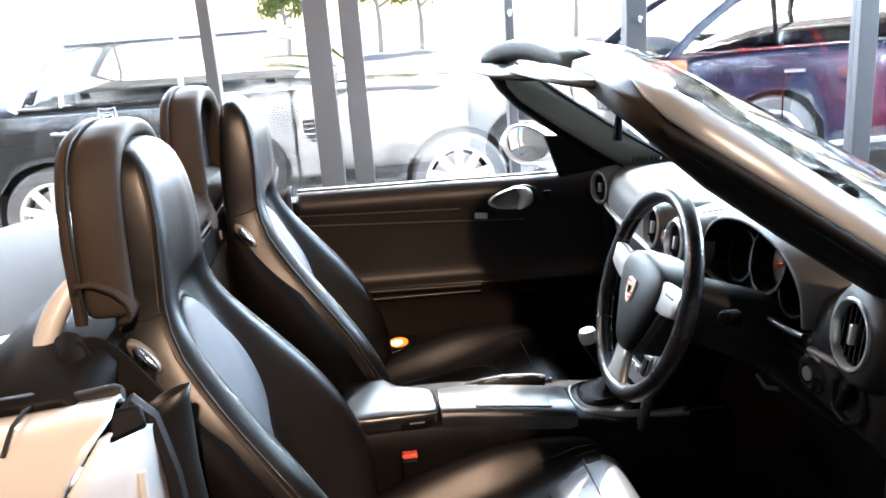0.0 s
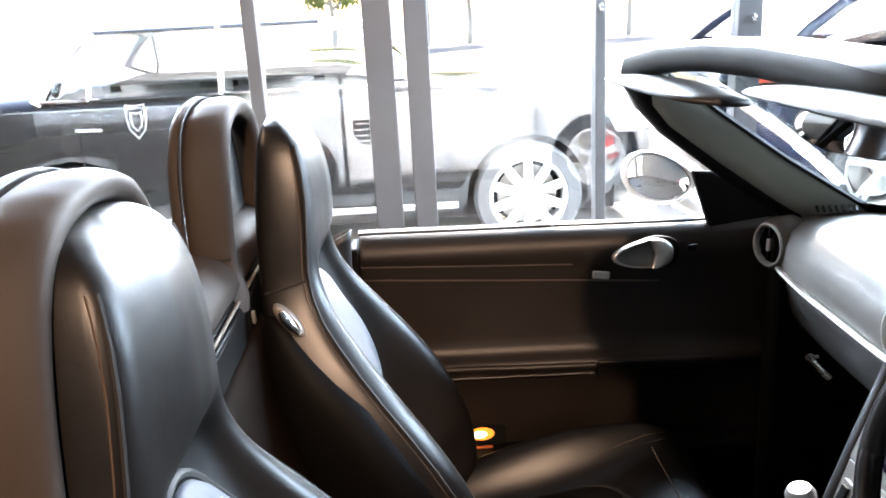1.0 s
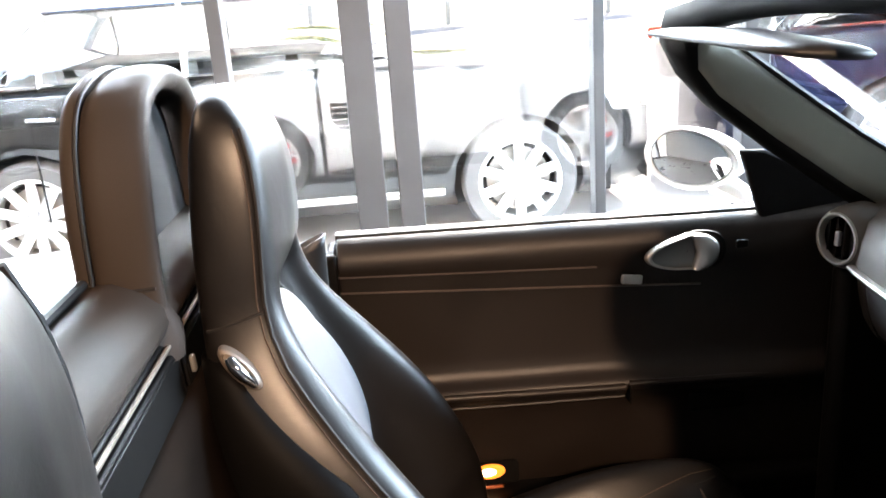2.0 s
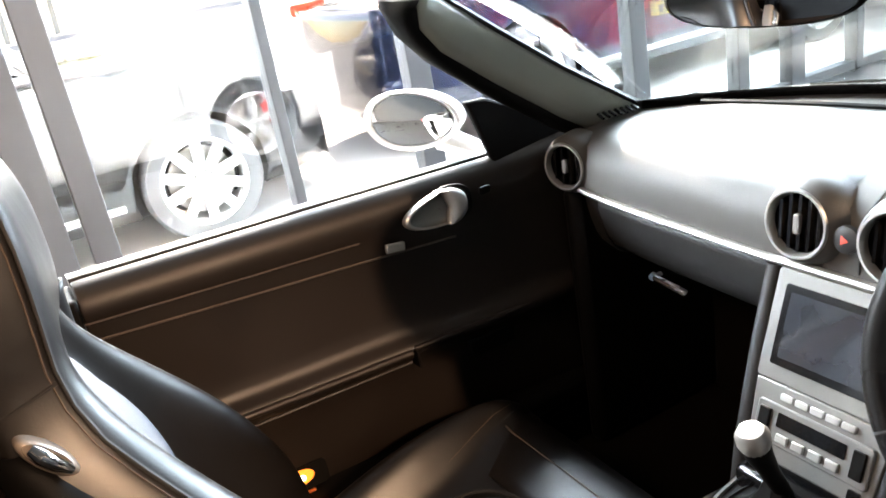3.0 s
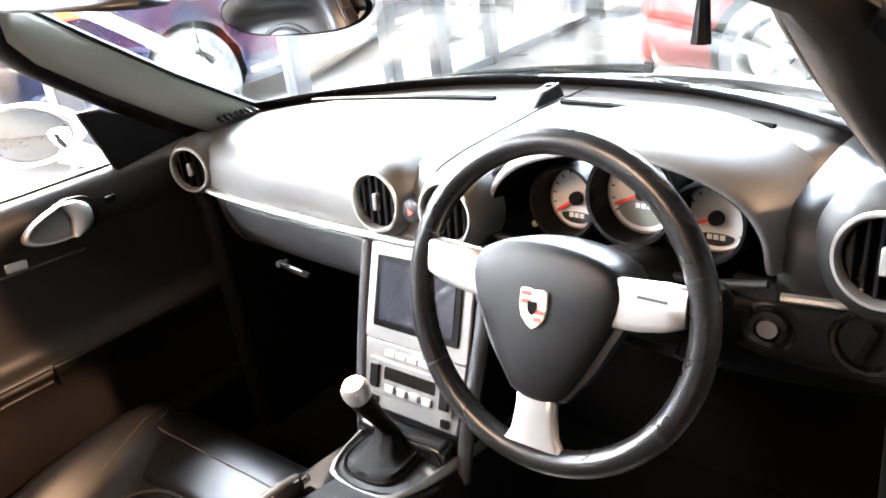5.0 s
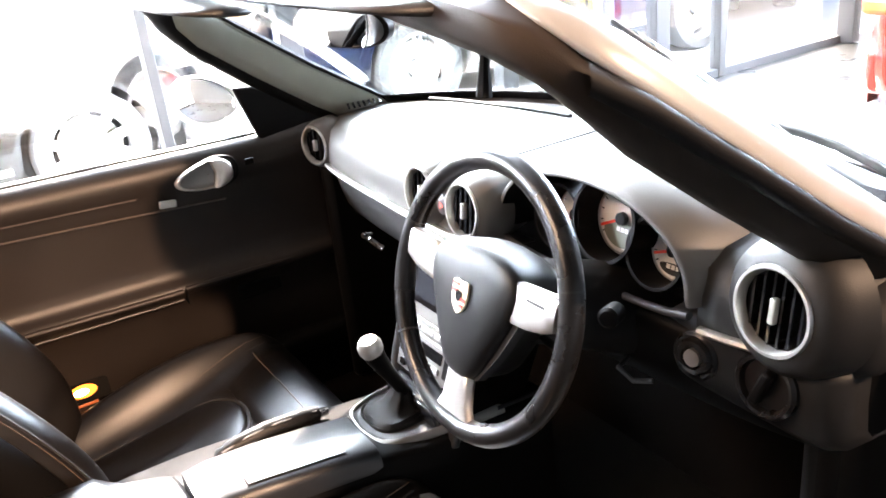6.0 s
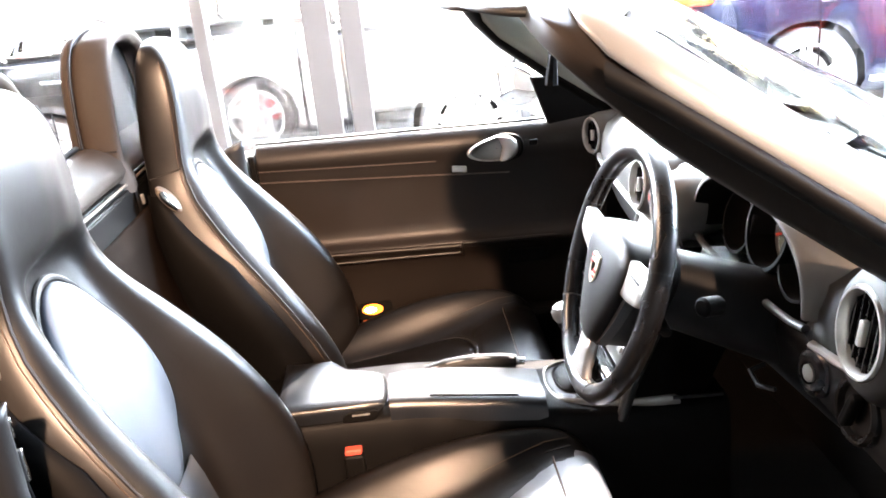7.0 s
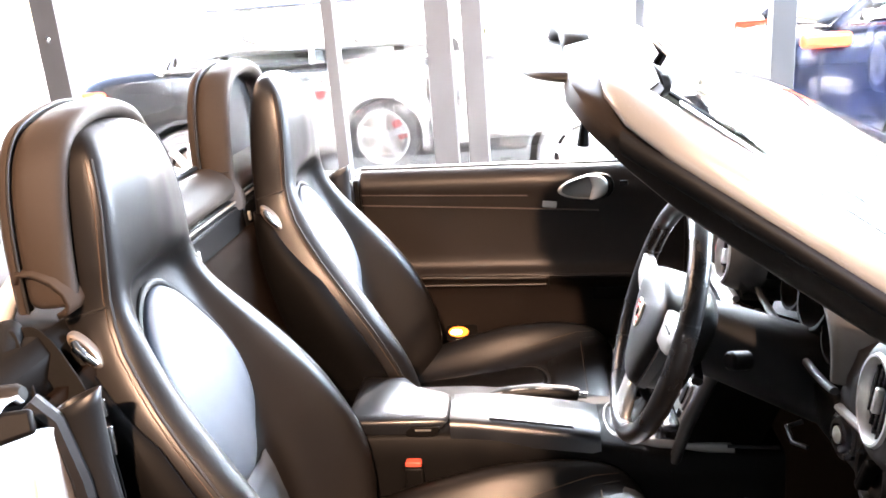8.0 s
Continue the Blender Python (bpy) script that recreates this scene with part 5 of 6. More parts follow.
        part("release_lever", bm_tube([lm @ Vector((0.0, -0.026, 0.010)), lm @ Vector((0.0, -0.008, 0.016)), lm @ Vector((0.001, 0.010, 0.018)), lm @ Vector((0.002, 0.020, 0.012))], [0.005, 0.0075, 0.008, 0.006], 10), CHROME, st, "bright release lever")
    # cushion: low at the hip, rising to a rounded front; the bolsters spread and sink forwards
    stations = [(-0.66, 0.205, 0.408, 0.03, 0.55), (-0.56, 0.240, 0.410, 0.06, 0.54), (-0.44, 0.258, 0.420, 0.095, 0.54), (-0.30, 0.264, 0.446, 0.104, 0.56), (-0.20, 0.265, 0.470, 0.088, 0.62), (-0.12, 0.264, 0.488, 0.066, 0.70), (-0.05, 0.260, 0.496, 0.044, 0.80), (0.0, 0.246, 0.488, 0.020, 0.86), (0.030, 0.222, 0.455, 0.004, 0.88), (0.030, 0.205, 0.40, 0.0, 0.88)]
    rows = []
    for x, w, zc, zb, q in stations:
        top = lerp(q, 1.0, 0.52)
        half = [(0.0, zc), (0.5 * q, zc), (q * 0.94, zc + 0.04 * zb), (lerp(q, top, 0.45), zc + 0.66 * zb), (top, zc + zb), (lerp(top, 1.0, 0.62), zc + 0.82 * zb), (1.0, zc + 0.25 * zb - 0.012), (0.985, zc - 0.06), (0.9, 0.34), (0.4, 0.33)]
        rows.append([Vector((x, s * w, z)) for s, z in half] + [Vector((x, 0, 0.33))] + [Vector((x, -s * w, z)) for s, z in half[:0:-1]])
    part("cushion", bm_grid(rows, close_u=True, caps=True), LEATHER, st, "black leather seat cushion with raised bolsters", subsurf=2)

    def on_top(x, y):
        """Height of the cushion's upper face."""
        w, zc, zb, q = (curve([(k[0], k[j]) for k in stations[:-1]], x) for j in (1, 2, 3, 4))
        top = lerp(q, 1.0, 0.52)
        return Vector((x, y, zc + zb * curve([(0, 0), (0.5 * q, 0.0), (q * 0.94, 0.06), (lerp(q, top, 0.45), 0.62), (top, 0.93), (lerp(top, 1.0, 0.62), 0.76)], abs(y) / w)))

    lift = Vector((0, 0, 0.001))
    # rounded pan in the middle, raised inside its welt
    def pan(k, up):
        pts = []
        for i in range(33):
            a = math.pi * i / 32
            pts.append(on_top(-0.30 + 0.135 * k * math.sin(a) ** 0.8, 0.122 * k * math.cos(a)) + Vector((0, 0, up)))
        return [on_top(-0.54, 0.118 * k) + Vector((0, 0, up))] + pts + [on_top(-0.54, -0.118 * k) + Vector((0, 0, up))]
    part("cushion_pan", bm_grid([pan(1.0, -0.004), pan(0.97, 0.006), pan(0.88, 0.010), pan(0.5, 0.010), pan(0.03, 0.010)]), LEATHER, st, "padded pan in the middle of the cushion", smooth=80)
    part("cushion_seam", bm_tube([p + lift for p in pan(1.03, 0.0)], 0.0055, 8), SEAM, st)
    # front pad cut to the patch of sun; the driver's is painted pale
    front = []
    for x in (-0.165, -0.14, -0.115, -0.09, -0.065, -0.04, -0.02, 0.0, 0.012, 0.022):
        w = min(0.206, 0.095 + 0.88 * (x + 0.2))
        front.append([on_top(x, w * q) + Vector((0, 0, 0.005 if abs(q) < 0.9 else 0.001)) for q in (-1, -0.92, -0.75, -0.5, -0.25, 0, 0.25, 0.5, 0.75, 0.92, 1)])
    part("front_pad", bm_grid(front), PADSUN if yc < 0 else LEATHER, st, "leather front of the cushion, painted sunlit on the driver's seat", thick=0.004, smooth=80)
    part("cross_seam", bm_tube([on_top(-0.068, y) + lift * 4 for y in [-0.19 + 0.038 * i for i in range(11)]], 0.0024, 6), THREAD, st, "pale brown cross seam")
    for s in (1, -1):
        edge = [(-0.54, 0.128), (-0.44, 0.134), (-0.34, 0.140), (-0.27, 0.148), (-0.20, 0.162), (-0.14, 0.178), (-0.08, 0.198), (-0.03, 0.212)]
        part("bolster_seam", bm_tube([on_top(x, s * y) + lift for x, y in edge], 0.0032, 6), SEAM, st)
        part("seam_stitching", bm_tube([on_top(x, s * (y + 0.012)) + lift for x, y in edge[1:]], 0.0011, 5), THREAD, st, "brown seam stitching")
    part("seat_base", bm_box(-0.60, -0.02, -0.20, 0.20, 0.24, 0.36), BLACK, st, bevel=0.02)
    return st


seat(0.362, "black leather passenger sports seat")
seat(-0.362, "black leather driver's sports seat, set further back", 0.065)
for y in (-0.128, 0.150):
    part("belt_buckle", bm_box(-0.475, -0.435, y - 0.012, y + 0.012, 0.42, 0.535), BLACK, car, "black seat belt buckle", bevel=0.005)
    part("buckle_button", bm_box(-0.472, -0.438, y - 0.010, y + 0.010, 0.536, 0.548), REDPLASTIC, car, "red buckle button", bevel=0.003)

# roll hoops
def hoop(yc):
    h = new("roll_hoop")
    h.parent = car
    h.location = (0, yc, 0)
    tagged(h, "leather-trimmed roll hoop behind the seat")
    front = [(1.075, 0.200), (1.15, 0.192), (1.22, 0.178), (1.28, 0.157), (1.32, 0.131), (1.345, 0.099), (1.358, 0.060), (1.363, 0.022), (1.364, 0.0)]
    rear = [(1.075, 0.205), (1.15, 0.203), (1.22, 0.195), (1.28, 0.178), (1.32, 0.152), (1.343, 0.118), (1.355, 0.070), (1.360, 0.028), (1.361, 0.0)]
    def arch(keys, x):
        half = []
        for k in range(len(keys) - 1):
            (z0, y0), (z1, y1) = keys[k], keys[k + 1]
            for j in range(3):
                z = lerp(z0, z1, j / 3)
                half.append((curve(keys, z), z) if z1 < 1.35 else (lerp(y0, y1, j / 3), z))
        half.append((0.0, keys[-1][0]))
        return [Vector((x, y, z)) for y, z in half] + [Vector((x, -y, z)) for y, z in half[-2::-1]]
    fr, re = arch(front, -0.874), arch(rear, -0.938)
    def inward(p, d):
        c = Vector((p.x, 0, 1.12 if p.z > 1.12 else p.z))
        v = c - p
        return p + v.normalized() * d
    rows = []
    for f, r in zip(fr, re):
        rows.append([r, f.lerp(r, 0.6) + (f - inward(f, 0.003)), f.lerp(r, 0.18) + (f - inward(f, 0.002)), inward(f, 0.003) + Vector((0.008, 0, 0)), inward(f, 0.016) + Vector((0.011, 0, 0)), inward(f, 0.030) + Vector((0.004, 0, 0)), inward(f, 0.034) + Vector((-0.012, 0, 0)), inward(r, 0.032)])
    part("hoop_cover", bm_grid(rows, close_u=True, caps=True), HOOP, h, "brown-black leather hoop cover", subsurf=1)
    rows = [[r + Vector((0.001, 0, 0)) - (inward(r, 0.004) - r), r + Vector((-0.006, 0, 0)) - (inward(r, 0.006) - r), r + Vector((-0.014, 0, 0)) - (inward(r, 0.001) - r), inward(r, 0.012) + Vector((-0.015, 0, 0)), inward(r, 0.018)] for r in re]
    part("hoop_rear_edge", bm_grid(rows, close_u=True, caps=True), HOOP, h, "dark rear edge of the hoop", smooth=60)
    part("hoop_edge_seam", bm_tube([r + Vector((0.004, 0, 0)) - (inward(r, 0.003) - r) for r in re], 0.0022, 6), SEAM, h)
    net = []
    for i in range(9):
        z = lerp(1.08, 1.325, i / 8)
        w = curve(front, z) - 0.028
        net.append([Vector((-0.915, w * u, z)) for u in (-1, -0.5, 0, 0.5, 1)])
    part("hoop_net", bm_grid(net), MESHNET, h, "black net inside the hoop", thick=0.002)
    for s in (-1 if yc > 0 else 1,):
        part("hoop_cut_line", bm_tube([(x, s * (lerp(curve(front, 1.13), curve(rear, 1.13), q) + 0.0015), 1.130) for x, q in ((-0.870, 0.0), (-0.895, 0.35), (-0.915, 0.7), (-0.934, 1.0))], 0.0022, 6), SEAM, h)
        foot = []
        for z, g, d in ((1.128, 0.0, 0.0), (1.105, 0.004, 0.004), (1.085, 0.012, 0.012), (1.065, 0.026, 0.016), (1.04, 0.034, 0.014)):
            y0 = curve(front, max(z, 1.075))
            foot.append([Vector((-0.945 - g, s * (y0 + 0.002 + g), z)), Vector((-0.90, s * (y0 + 0.002 + g), z)), Vector((-0.872 + d, s * (y0 - 0.004), z)), Vector((-0.868 + d, s * (y0 - 0.020), z)), Vector((-0.880 + d, s * (y0 - 0.040 - g), z)), Vector((-0.945, s * (y0 - 0.040 - g), z))])
        part("hoop_foot", bm_grid(foot, close_u=True, caps=True), HOOP, h, "leather foot of the roll hoop", smooth=60)
    return h


hoop(0.348)
hoop(-0.348)
# behind the seats: leather beam, storage with lids, carpeted wall, deck
part("rear_shelf", bm_grid([[Vector((x, y, z)) for y in (-0.76, -0.3, 0.3, 0.76)] for x, z in ((-0.885, 0.960), (-0.885, 1.03), (-0.91, 1.050), (-1.02, 1.045), (-1.12, 1.02))]), BLACK, car, "black plastic shelf under the hoops", thick=0.02)
part("rear_wall", bm_grid([[Vector((x, y, z)) for y in (-0.72, -0.45, -0.3, -0.1, 0.1, 0.3, 0.45, 0.72)] for x, z in ((-0.868, 0.99), (-0.864, 0.93), (-0.850, 0.80), (-0.79, 0.62), (-0.74, 0.42), (-0.70, 0.22))]), BROWNCARPET, car, "brown carpeted rear wall", thick=0.02)
part("shelf_ledge", bm_grid([[Vector((x, y, z)) for y in (-0.56, -0.3, -0.1, 0.1, 0.3, 0.56)] for x, z in ((-0.885, 1.068), (-0.868, 1.074), (-0.862, 1.088), (-0.868, 1.108), (-0.886, 1.128), (-0.915, 1.142), (-0.940, 1.142), (-0.946, 1.126))]), HOOP, car, "brown-black leather beam between the hoops", thick=0.008, smooth=70)
part("beam_seal", bm_tube([(-0.944, y, 1.146) for y in (-0.17, -0.08, 0.0, 0.08, 0.17)], 0.006, 8), RUBBER, car, "black seal on the leather beam")
part("storage_frame", bm_plate(rounded(0.44, 0.050, 0.006), facing((-0.880, 0, 1.015), (1, 0, 0.06)), 0.012), BLACK, car, "black frame of the rear storage", bevel=0.003)
for z in (1.060, 0.972):
    part("frame_strip", bm_tube([(-0.866 + (1.06 - z) * 0.05, y, z) for y in (-0.42, -0.2, 0.0, 0.2, 0.42)], 0.0032, 8), RELEASE, car, "metal strip of the rear storage")
for y, w in ((0.02, 0.150), (0.265, 0.080), (-0.225, 0.080), (0.40, 0.045), (-0.36, 0.045)):
    lm = facing((-0.869, y, 1.015), (1, 0, 0.06))
    part("storage_lid", bm_plate(rounded(w, 0.034, 0.006), lm, 0.008), BLACK, car, "black storage lid", bevel=0.003)
    part("lid_rim", bm_tube([lm @ Vector((x, v, 0.008)) for x, v in rounded(w - 0.008, 0.027, 0.004, 3)], 0.0013, 5, closed=True), BLACK, car)
    part("lid_catch", bm_plate(rounded(0.006, 0.011, 0.003), lm @ Matrix.Translation((-w + 0.020, -0.004, 0.008)), 0.006), SATIN, car, bevel=0.002)
part("soft_top_deck", bm_grid([[Vector((x, y, z - 0.05 * (abs(y) / 0.74) ** 3)) for y in [-0.74 + 0.148 * i for i in range(11)]] for x, z in ((-1.07, 1.0), (-1.10, 1.022), (-1.25, 1.03), (-1.45, 1.022), (-1.60, 1.0), (-1.62, 0.97))]), DECK, car, "grey folded soft top under the deck", thick=0.01, subsurf=1)
part("deck_seal", bm_tube([(-1.06, y, 1.000 - 0.05 * (abs(y) / 0.74) ** 3) for y in [-0.74 + 0.148 * i for i in range(11)]], 0.014, 8), RUBBER, car)
SLEEVE = material("belt_sleeve_plastic", (0.0045, 0.0045, 0.0047), 0.45, grain=0.2, grain_scale=500)
# driver's side: rear quarter, door shut, seals, belt
before = set(car.children)
prof = [(-0.765, 1.028, -0.80), (-0.775, 1.040, -0.80), (-0.80, 1.043, -0.80), (-0.83, 1.035, -0.797), (-0.86, 1.012, -0.815), (-0.878, 0.97, -0.848), (-0.888, 0.90, -0.885), (-0.892, 0.75, -0.915), (-0.885, 0.50, -0.90), (-0.86, 0.25, -0.87)]
rows = []
for y, z, xf in prof:
    rows.append([Vector((lerp(xf, -1.10, q), y + (0.004 if q == 0 else 0), z - 0.020 * q * max(0, (z - 0.8) / 0.24))) for q in (0, 0.02, 0.06, 0.2, 0.45, 0.7, 1.0)])
part("rear_quarter", bm_grid(rows), PAINT, car, "silver rear quarter behind the open door", thick=0.004, smooth=70)
part("panel_gap", bm_tube([(-0.905, -0.772, 1.041), (-0.912, -0.80, 1.0435), (-0.918, -0.83, 1.036), (-0.922, -0.86, 1.012)], 0.003, 6), RUBBER, car)
shut = [(-0.772, -0.752, 0.985), (-0.790, -0.790, 0.998), (-0.805, -0.815, 1.010), (-0.812, -0.845, 1.014)]
rows = []
for k, z in enumerate((1.0, 0.93, 0.80, 0.62, 0.42, 0.22)):
    row = []
    for m, (x, y, zt) in enumerate(shut):
        back = (0.0, 0.058, 0.098, 0.098, 0.082, 0.057)[k] * m / 3
        row.append(Vector((x - back, y - 0.042 * (m / 3) * min(1, k), zt if k == 0 else z)))
    rows.append(row)
part("door_shut", bm_grid(rows), PAINT, car, "silver painted door shut", thick=0.006, smooth=70)
part("shut_rib", bm_tube([(-0.788, -0.784, 0.93), (-0.793, -0.79, 0.80), (-0.793, -0.79, 0.62), (-0.79, -0.79, 0.4)], 0.006, 8), PAINT, car)
part("shut_corner", bm_plate([(-0.020, 0.020), (0.024, 0.018), (0.026, -0.014), (-0.024, -0.022)], facing((-0.792, -0.800, 1.012), (0.35, -0.8, 0.4)), 0.014), BLACK, car, "black corner cap of the door seal", bevel=0.006)
for x0, x1 in ((-0.80, -0.898), (-0.903, -1.06)):
    part("roof_rest_seal", bm_tube([(lerp(x0, x1, q), -0.760, 1.036 - 0.01 * q) for q in (0, 0.1, 0.5, 0.9, 1)], [0.010, 0.015, 0.015, 0.015, 0.010], 10), RUBBER, car, "black rubber seal along the rear quarter")
part("door_seal", bm_tube([(-0.735, -0.745, 0.25), (-0.745, -0.745, 0.6), (-0.760, -0.745, 0.90), (-0.775, -0.748, 0.99), (-0.80, -0.752, 1.02)], 0.014, 8), RUBBER, car, "black rubber door seal")
part("lock_plate", bm_plate(rounded(0.012, 0.045, 0.004), facing((-0.775, -0.80, 0.70), (1, 0, 0)), 0.004), CHROME, car, "chrome lock striker plate", bevel=0.002)
part("hoop_strut", bm_tube([(-0.895, -0.500, 1.155), (-0.918, -0.512, 1.135), (-0.938, -0.522, 1.11), (-0.957, -0.535, 1.082), (-0.972, -0.545, 1.05), (-0.980, -0.550, 1.015), (-0.985, -0.552, 0.98), (-0.985, -0.552, 0.90)], [0.004, 0.014, 0.020, 0.023, 0.024, 0.024, 0.024, 0.024], 20, squash=0.8), PAINT, car, "silver strut beside the roll hoop")
for s in (-1, 1):
    part("belt_guide", bm_tube([(-0.935, s * 0.565, 0.975), (-0.935, s * 0.575, 1.02), (-0.92, s * 0.60, 1.052), (-0.90, s * 0.64, 1.045), (-0.885, s * 0.668, 1.01), (-0.885, s * 0.67, 0.97)], [0.010, 0.017, 0.022, 0.020, 0.015, 0.010], 12), BELT, car, "black seat belt guide")
    for strap in ([(-0.918, s * 0.620, 1.066), (-0.895, s * 0.645, 1.050), (-0.862, s * 0.685, 0.995), (-0.842, s * 0.705, 0.955), (-0.825, s * 0.712, 0.90), (-0.80, s * 0.712, 0.70)], [(-0.905, s * 0.600, 1.062), (-0.870, s * 0.610, 1.045), (-0.815, s * 0.650, 1.000), (-0.770, s * 0.685, 0.955), (-0.755, s * 0.695, 0.90), (-0.745, s * 0.70, 0.62)]):
        rows = [[Vector((x - 0.023, y, z - 0.008)), Vector((x, y - s * 0.004, z)), Vector((x + 0.023, y, z + 0.006))] for x, y, z in strap]
        part("belt_strap", bm_grid(rows), BELT, car, "black seat belt webbing", thick=0.003, subsurf=1)
    # open-topped trim sleeve that the strap runs into
    sleeve = []
    for z, w, dx in ((1.005, 0.034, 0.006), (0.985, 0.036, 0.0), (0.90, 0.038, -0.004), (0.78, 0.040, 0.0), (0.60, 0.042, 0.010), (0.30, 0.045, 0.03)):
        sleeve.append([Vector((-0.762 + dx + w * math.cos(a), s * (0.715 - 0.022 * math.sin(a)), z + (0.014 * math.cos(a) if z > 0.97 else 0))) for a in (2 * math.pi * k / 20 for k in range(20))])
    part("belt_sleeve", bm_grid(sleeve, close_u=True), SLEEVE, car, "dark grey plastic belt sleeve", thick=0.003, smooth=60)
part("belt_tongue", bm_box(-0.745, -0.735, -0.690, -0.684, 0.90, 0.945), CHROME, car, "chrome belt tongue", bevel=0.002)
part("belt_stop", bm_box(-0.752, -0.742, -0.682, -0.676, 0.955, 0.985), CHROME, car, bevel=0.003)
for ob in set(car.children) - before:
    if min(c[1] for c in ob.bound_box) < 0:
        ob.location = (-0.040, 0.025, 0)
# scuttle and wipers
part("scuttle", bm_grid([[Vector((lerp(0.80, 0.50, (abs(y) / 0.72) ** 2.2) + dx, y, z)) for dx, z in ((-0.01, 0.975), (0.05, 0.968), (0.10, 0.955))] for y in [-0.72 + 0.08 * i for i in range(19)]]), BLACK, car, "black scuttle panel", thick=0.006)
for y0, y1 in ((0.45, -0.12), (-0.05, -0.62)):
    part("wiper", bm_tube([(lerp(0.83, 0.53, (abs(lerp(y0, y1, i / 6)) / 0.72) ** 2.2) - 0.02, lerp(y0, y1, i / 6), 1.000 + 0.004 * i) for i in range(7)], 0.008, 8, squash=1.2), BLACK, car, "black windscreen wiper")
# ---- cars outside the glass ----
def street_car(name, label, at, turn, length, width, roof, belt_z, base, nose, tail, cab, paint, wheel_r, rim, group="parked cars", spokes=10, twin=False, lamp_mat=None, plate=None, roof_glare=None, lamp_up=0.0):
    """A parked car: lofted lower body, glazed cabin, roof, wheels, lamps. cab: windscreen foot, roof front, roof rear, rear screen foot, as parts of the length from the nose."""
    t = thing(name, label, "car", at, group)
    t.rotation_euler = (0, 0, radians(turn))
    h = length / 2
    w = width / 2
    hub_f, hub_r = h - 0.19 * length, -h + 0.20 * length
    hub_z = wheel_r
    xs = [-h + length * i / 60 for i in range(61)]
    def bz(x):
        return curve([(-h, tail), (-h + 0.12, belt_z - 0.06), (-h + 0.5, belt_z), (0, belt_z - 0.02), (h - cab[0] * length, belt_z - 0.03), (h - 0.35, lerp(nose, belt_z, 0.55)), (h - 0.08, nose), (h, nose - 0.2)], x)
    def hw(x):
        return w * curve([(-h, 0.78), (-h + 0.15, 0.90), (-h + 0.6, 0.985), (0, 1.0), (h - 0.9, 0.985), (h - 0.3, 0.88), (h, 0.62)], x)
    bm = bmesh.new()
    for s in (1, -1):
        rows = []
        for x in xs:
            b, v = bz(x), hw(x)
            rows.append([Vector((x, s * y, z)) for y, z in ((v - 0.08, base), (v - 0.02, base + 0.10), (v, lerp(base, b, 0.30)), (v + 0.005, lerp(base, b, 0.5)), (v, lerp(base, b, 0.68)), (v - 0.02, lerp(base, b, 0.82)), (v - 0.045, b - 0.05), (v - 0.10, b), (v * 0.5, b + 0.02), (0, b + 0.03))])
        bm_grid(rows, bm=bm)
    bmesh.ops.remove_doubles(bm, verts=bm.verts, dist=0.0005)
    def inside(v):
        return any(math.hypot(v.co.x - q, v.co.z - hub_z) < wheel_r + 0.05 and abs(v.co.y) > w * 0.6 for q in (hub_f, hub_r))
    bmesh.ops.delete(bm, geom=[f for f in bm.faces if all(inside(v) for v in f.verts)], context="FACES")
    for v in bm.verts:
        for q in (hub_f, hub_r):
            d = math.hypot(v.co.x - q, v.co.z - hub_z)
            if d < wheel_r + 0.05 and abs(v.co.y) > w * 0.6:
                k = (wheel_r + 0.05) / max(d, 1e-4)
                v.co.x, v.co.z = q + (v.co.x - q) * k, hub_z + (v.co.z - hub_z) * k
    part("body", bm, paint, t, thick=0.008)
    part("underbody", bm_box(-h + 0.3, h - 0.3, -w + 0.12, w - 0.12, base, base + 0.3), RUBBER, t)
    fx = [h - c * length for c in cab]
    wr = w - 0.24
    # glasshouse, roof, pillars
    def cabpt(x, s, up):
        zb = belt_z
        f = 1.0 if fx[2] <= x <= fx[1] else (fx[0] - x) / (fx[0] - fx[1]) if x > fx[1] else (x - fx[3]) / (fx[2] - fx[3])
        f = 1 - (1 - max(0.0, min(1.0, f))) ** 1.7
        zt = lerp(zb, roof - 0.07, f)
        return Vector((x, s * lerp(w - 0.10, wr, (zt - zb) / max(0.01, roof - zb) * up), lerp(zb, zt, up)))
    n = 26
    cx = [lerp(fx[3], fx[0], i / n) for i in range(n + 1)]
    rows = [[cabpt(x, 1, 0), cabpt(x, 1, 0.5), cabpt(x, 1, 1.0), cabpt(x, 0.5, 1.0) + Vector((0, 0, 0.03)), cabpt(x, -0.5, 1.0) + Vector((0, 0, 0.03)), cabpt(x, -1, 1.0), cabpt(x, -1, 0.5), cabpt(x, -1, 0)] for x in cx]
    part("glasshouse", bm_grid(rows), CARGLASS, t, "dark tinted side and end glass", thick=0.01)
    rx = [lerp(fx[2] - 0.12, fx[1] + 0.12, i / 14) for i in range(15)]
    rows = [[Vector((x, y, roof - 0.075 - 0.05 * (abs(y) / wr) ** 2 + 0.075 * (1 - abs(2 * i / 14 - 1) ** 3))) for y in [wr * 1.05 * q for q in (-1, -0.8, -0.4, 0, 0.4, 0.8, 1)]] for i, x in enumerate(rx)]
    part("roof", bm_grid(rows), roof_glare or paint, t, thick=0.02, subsurf=1)
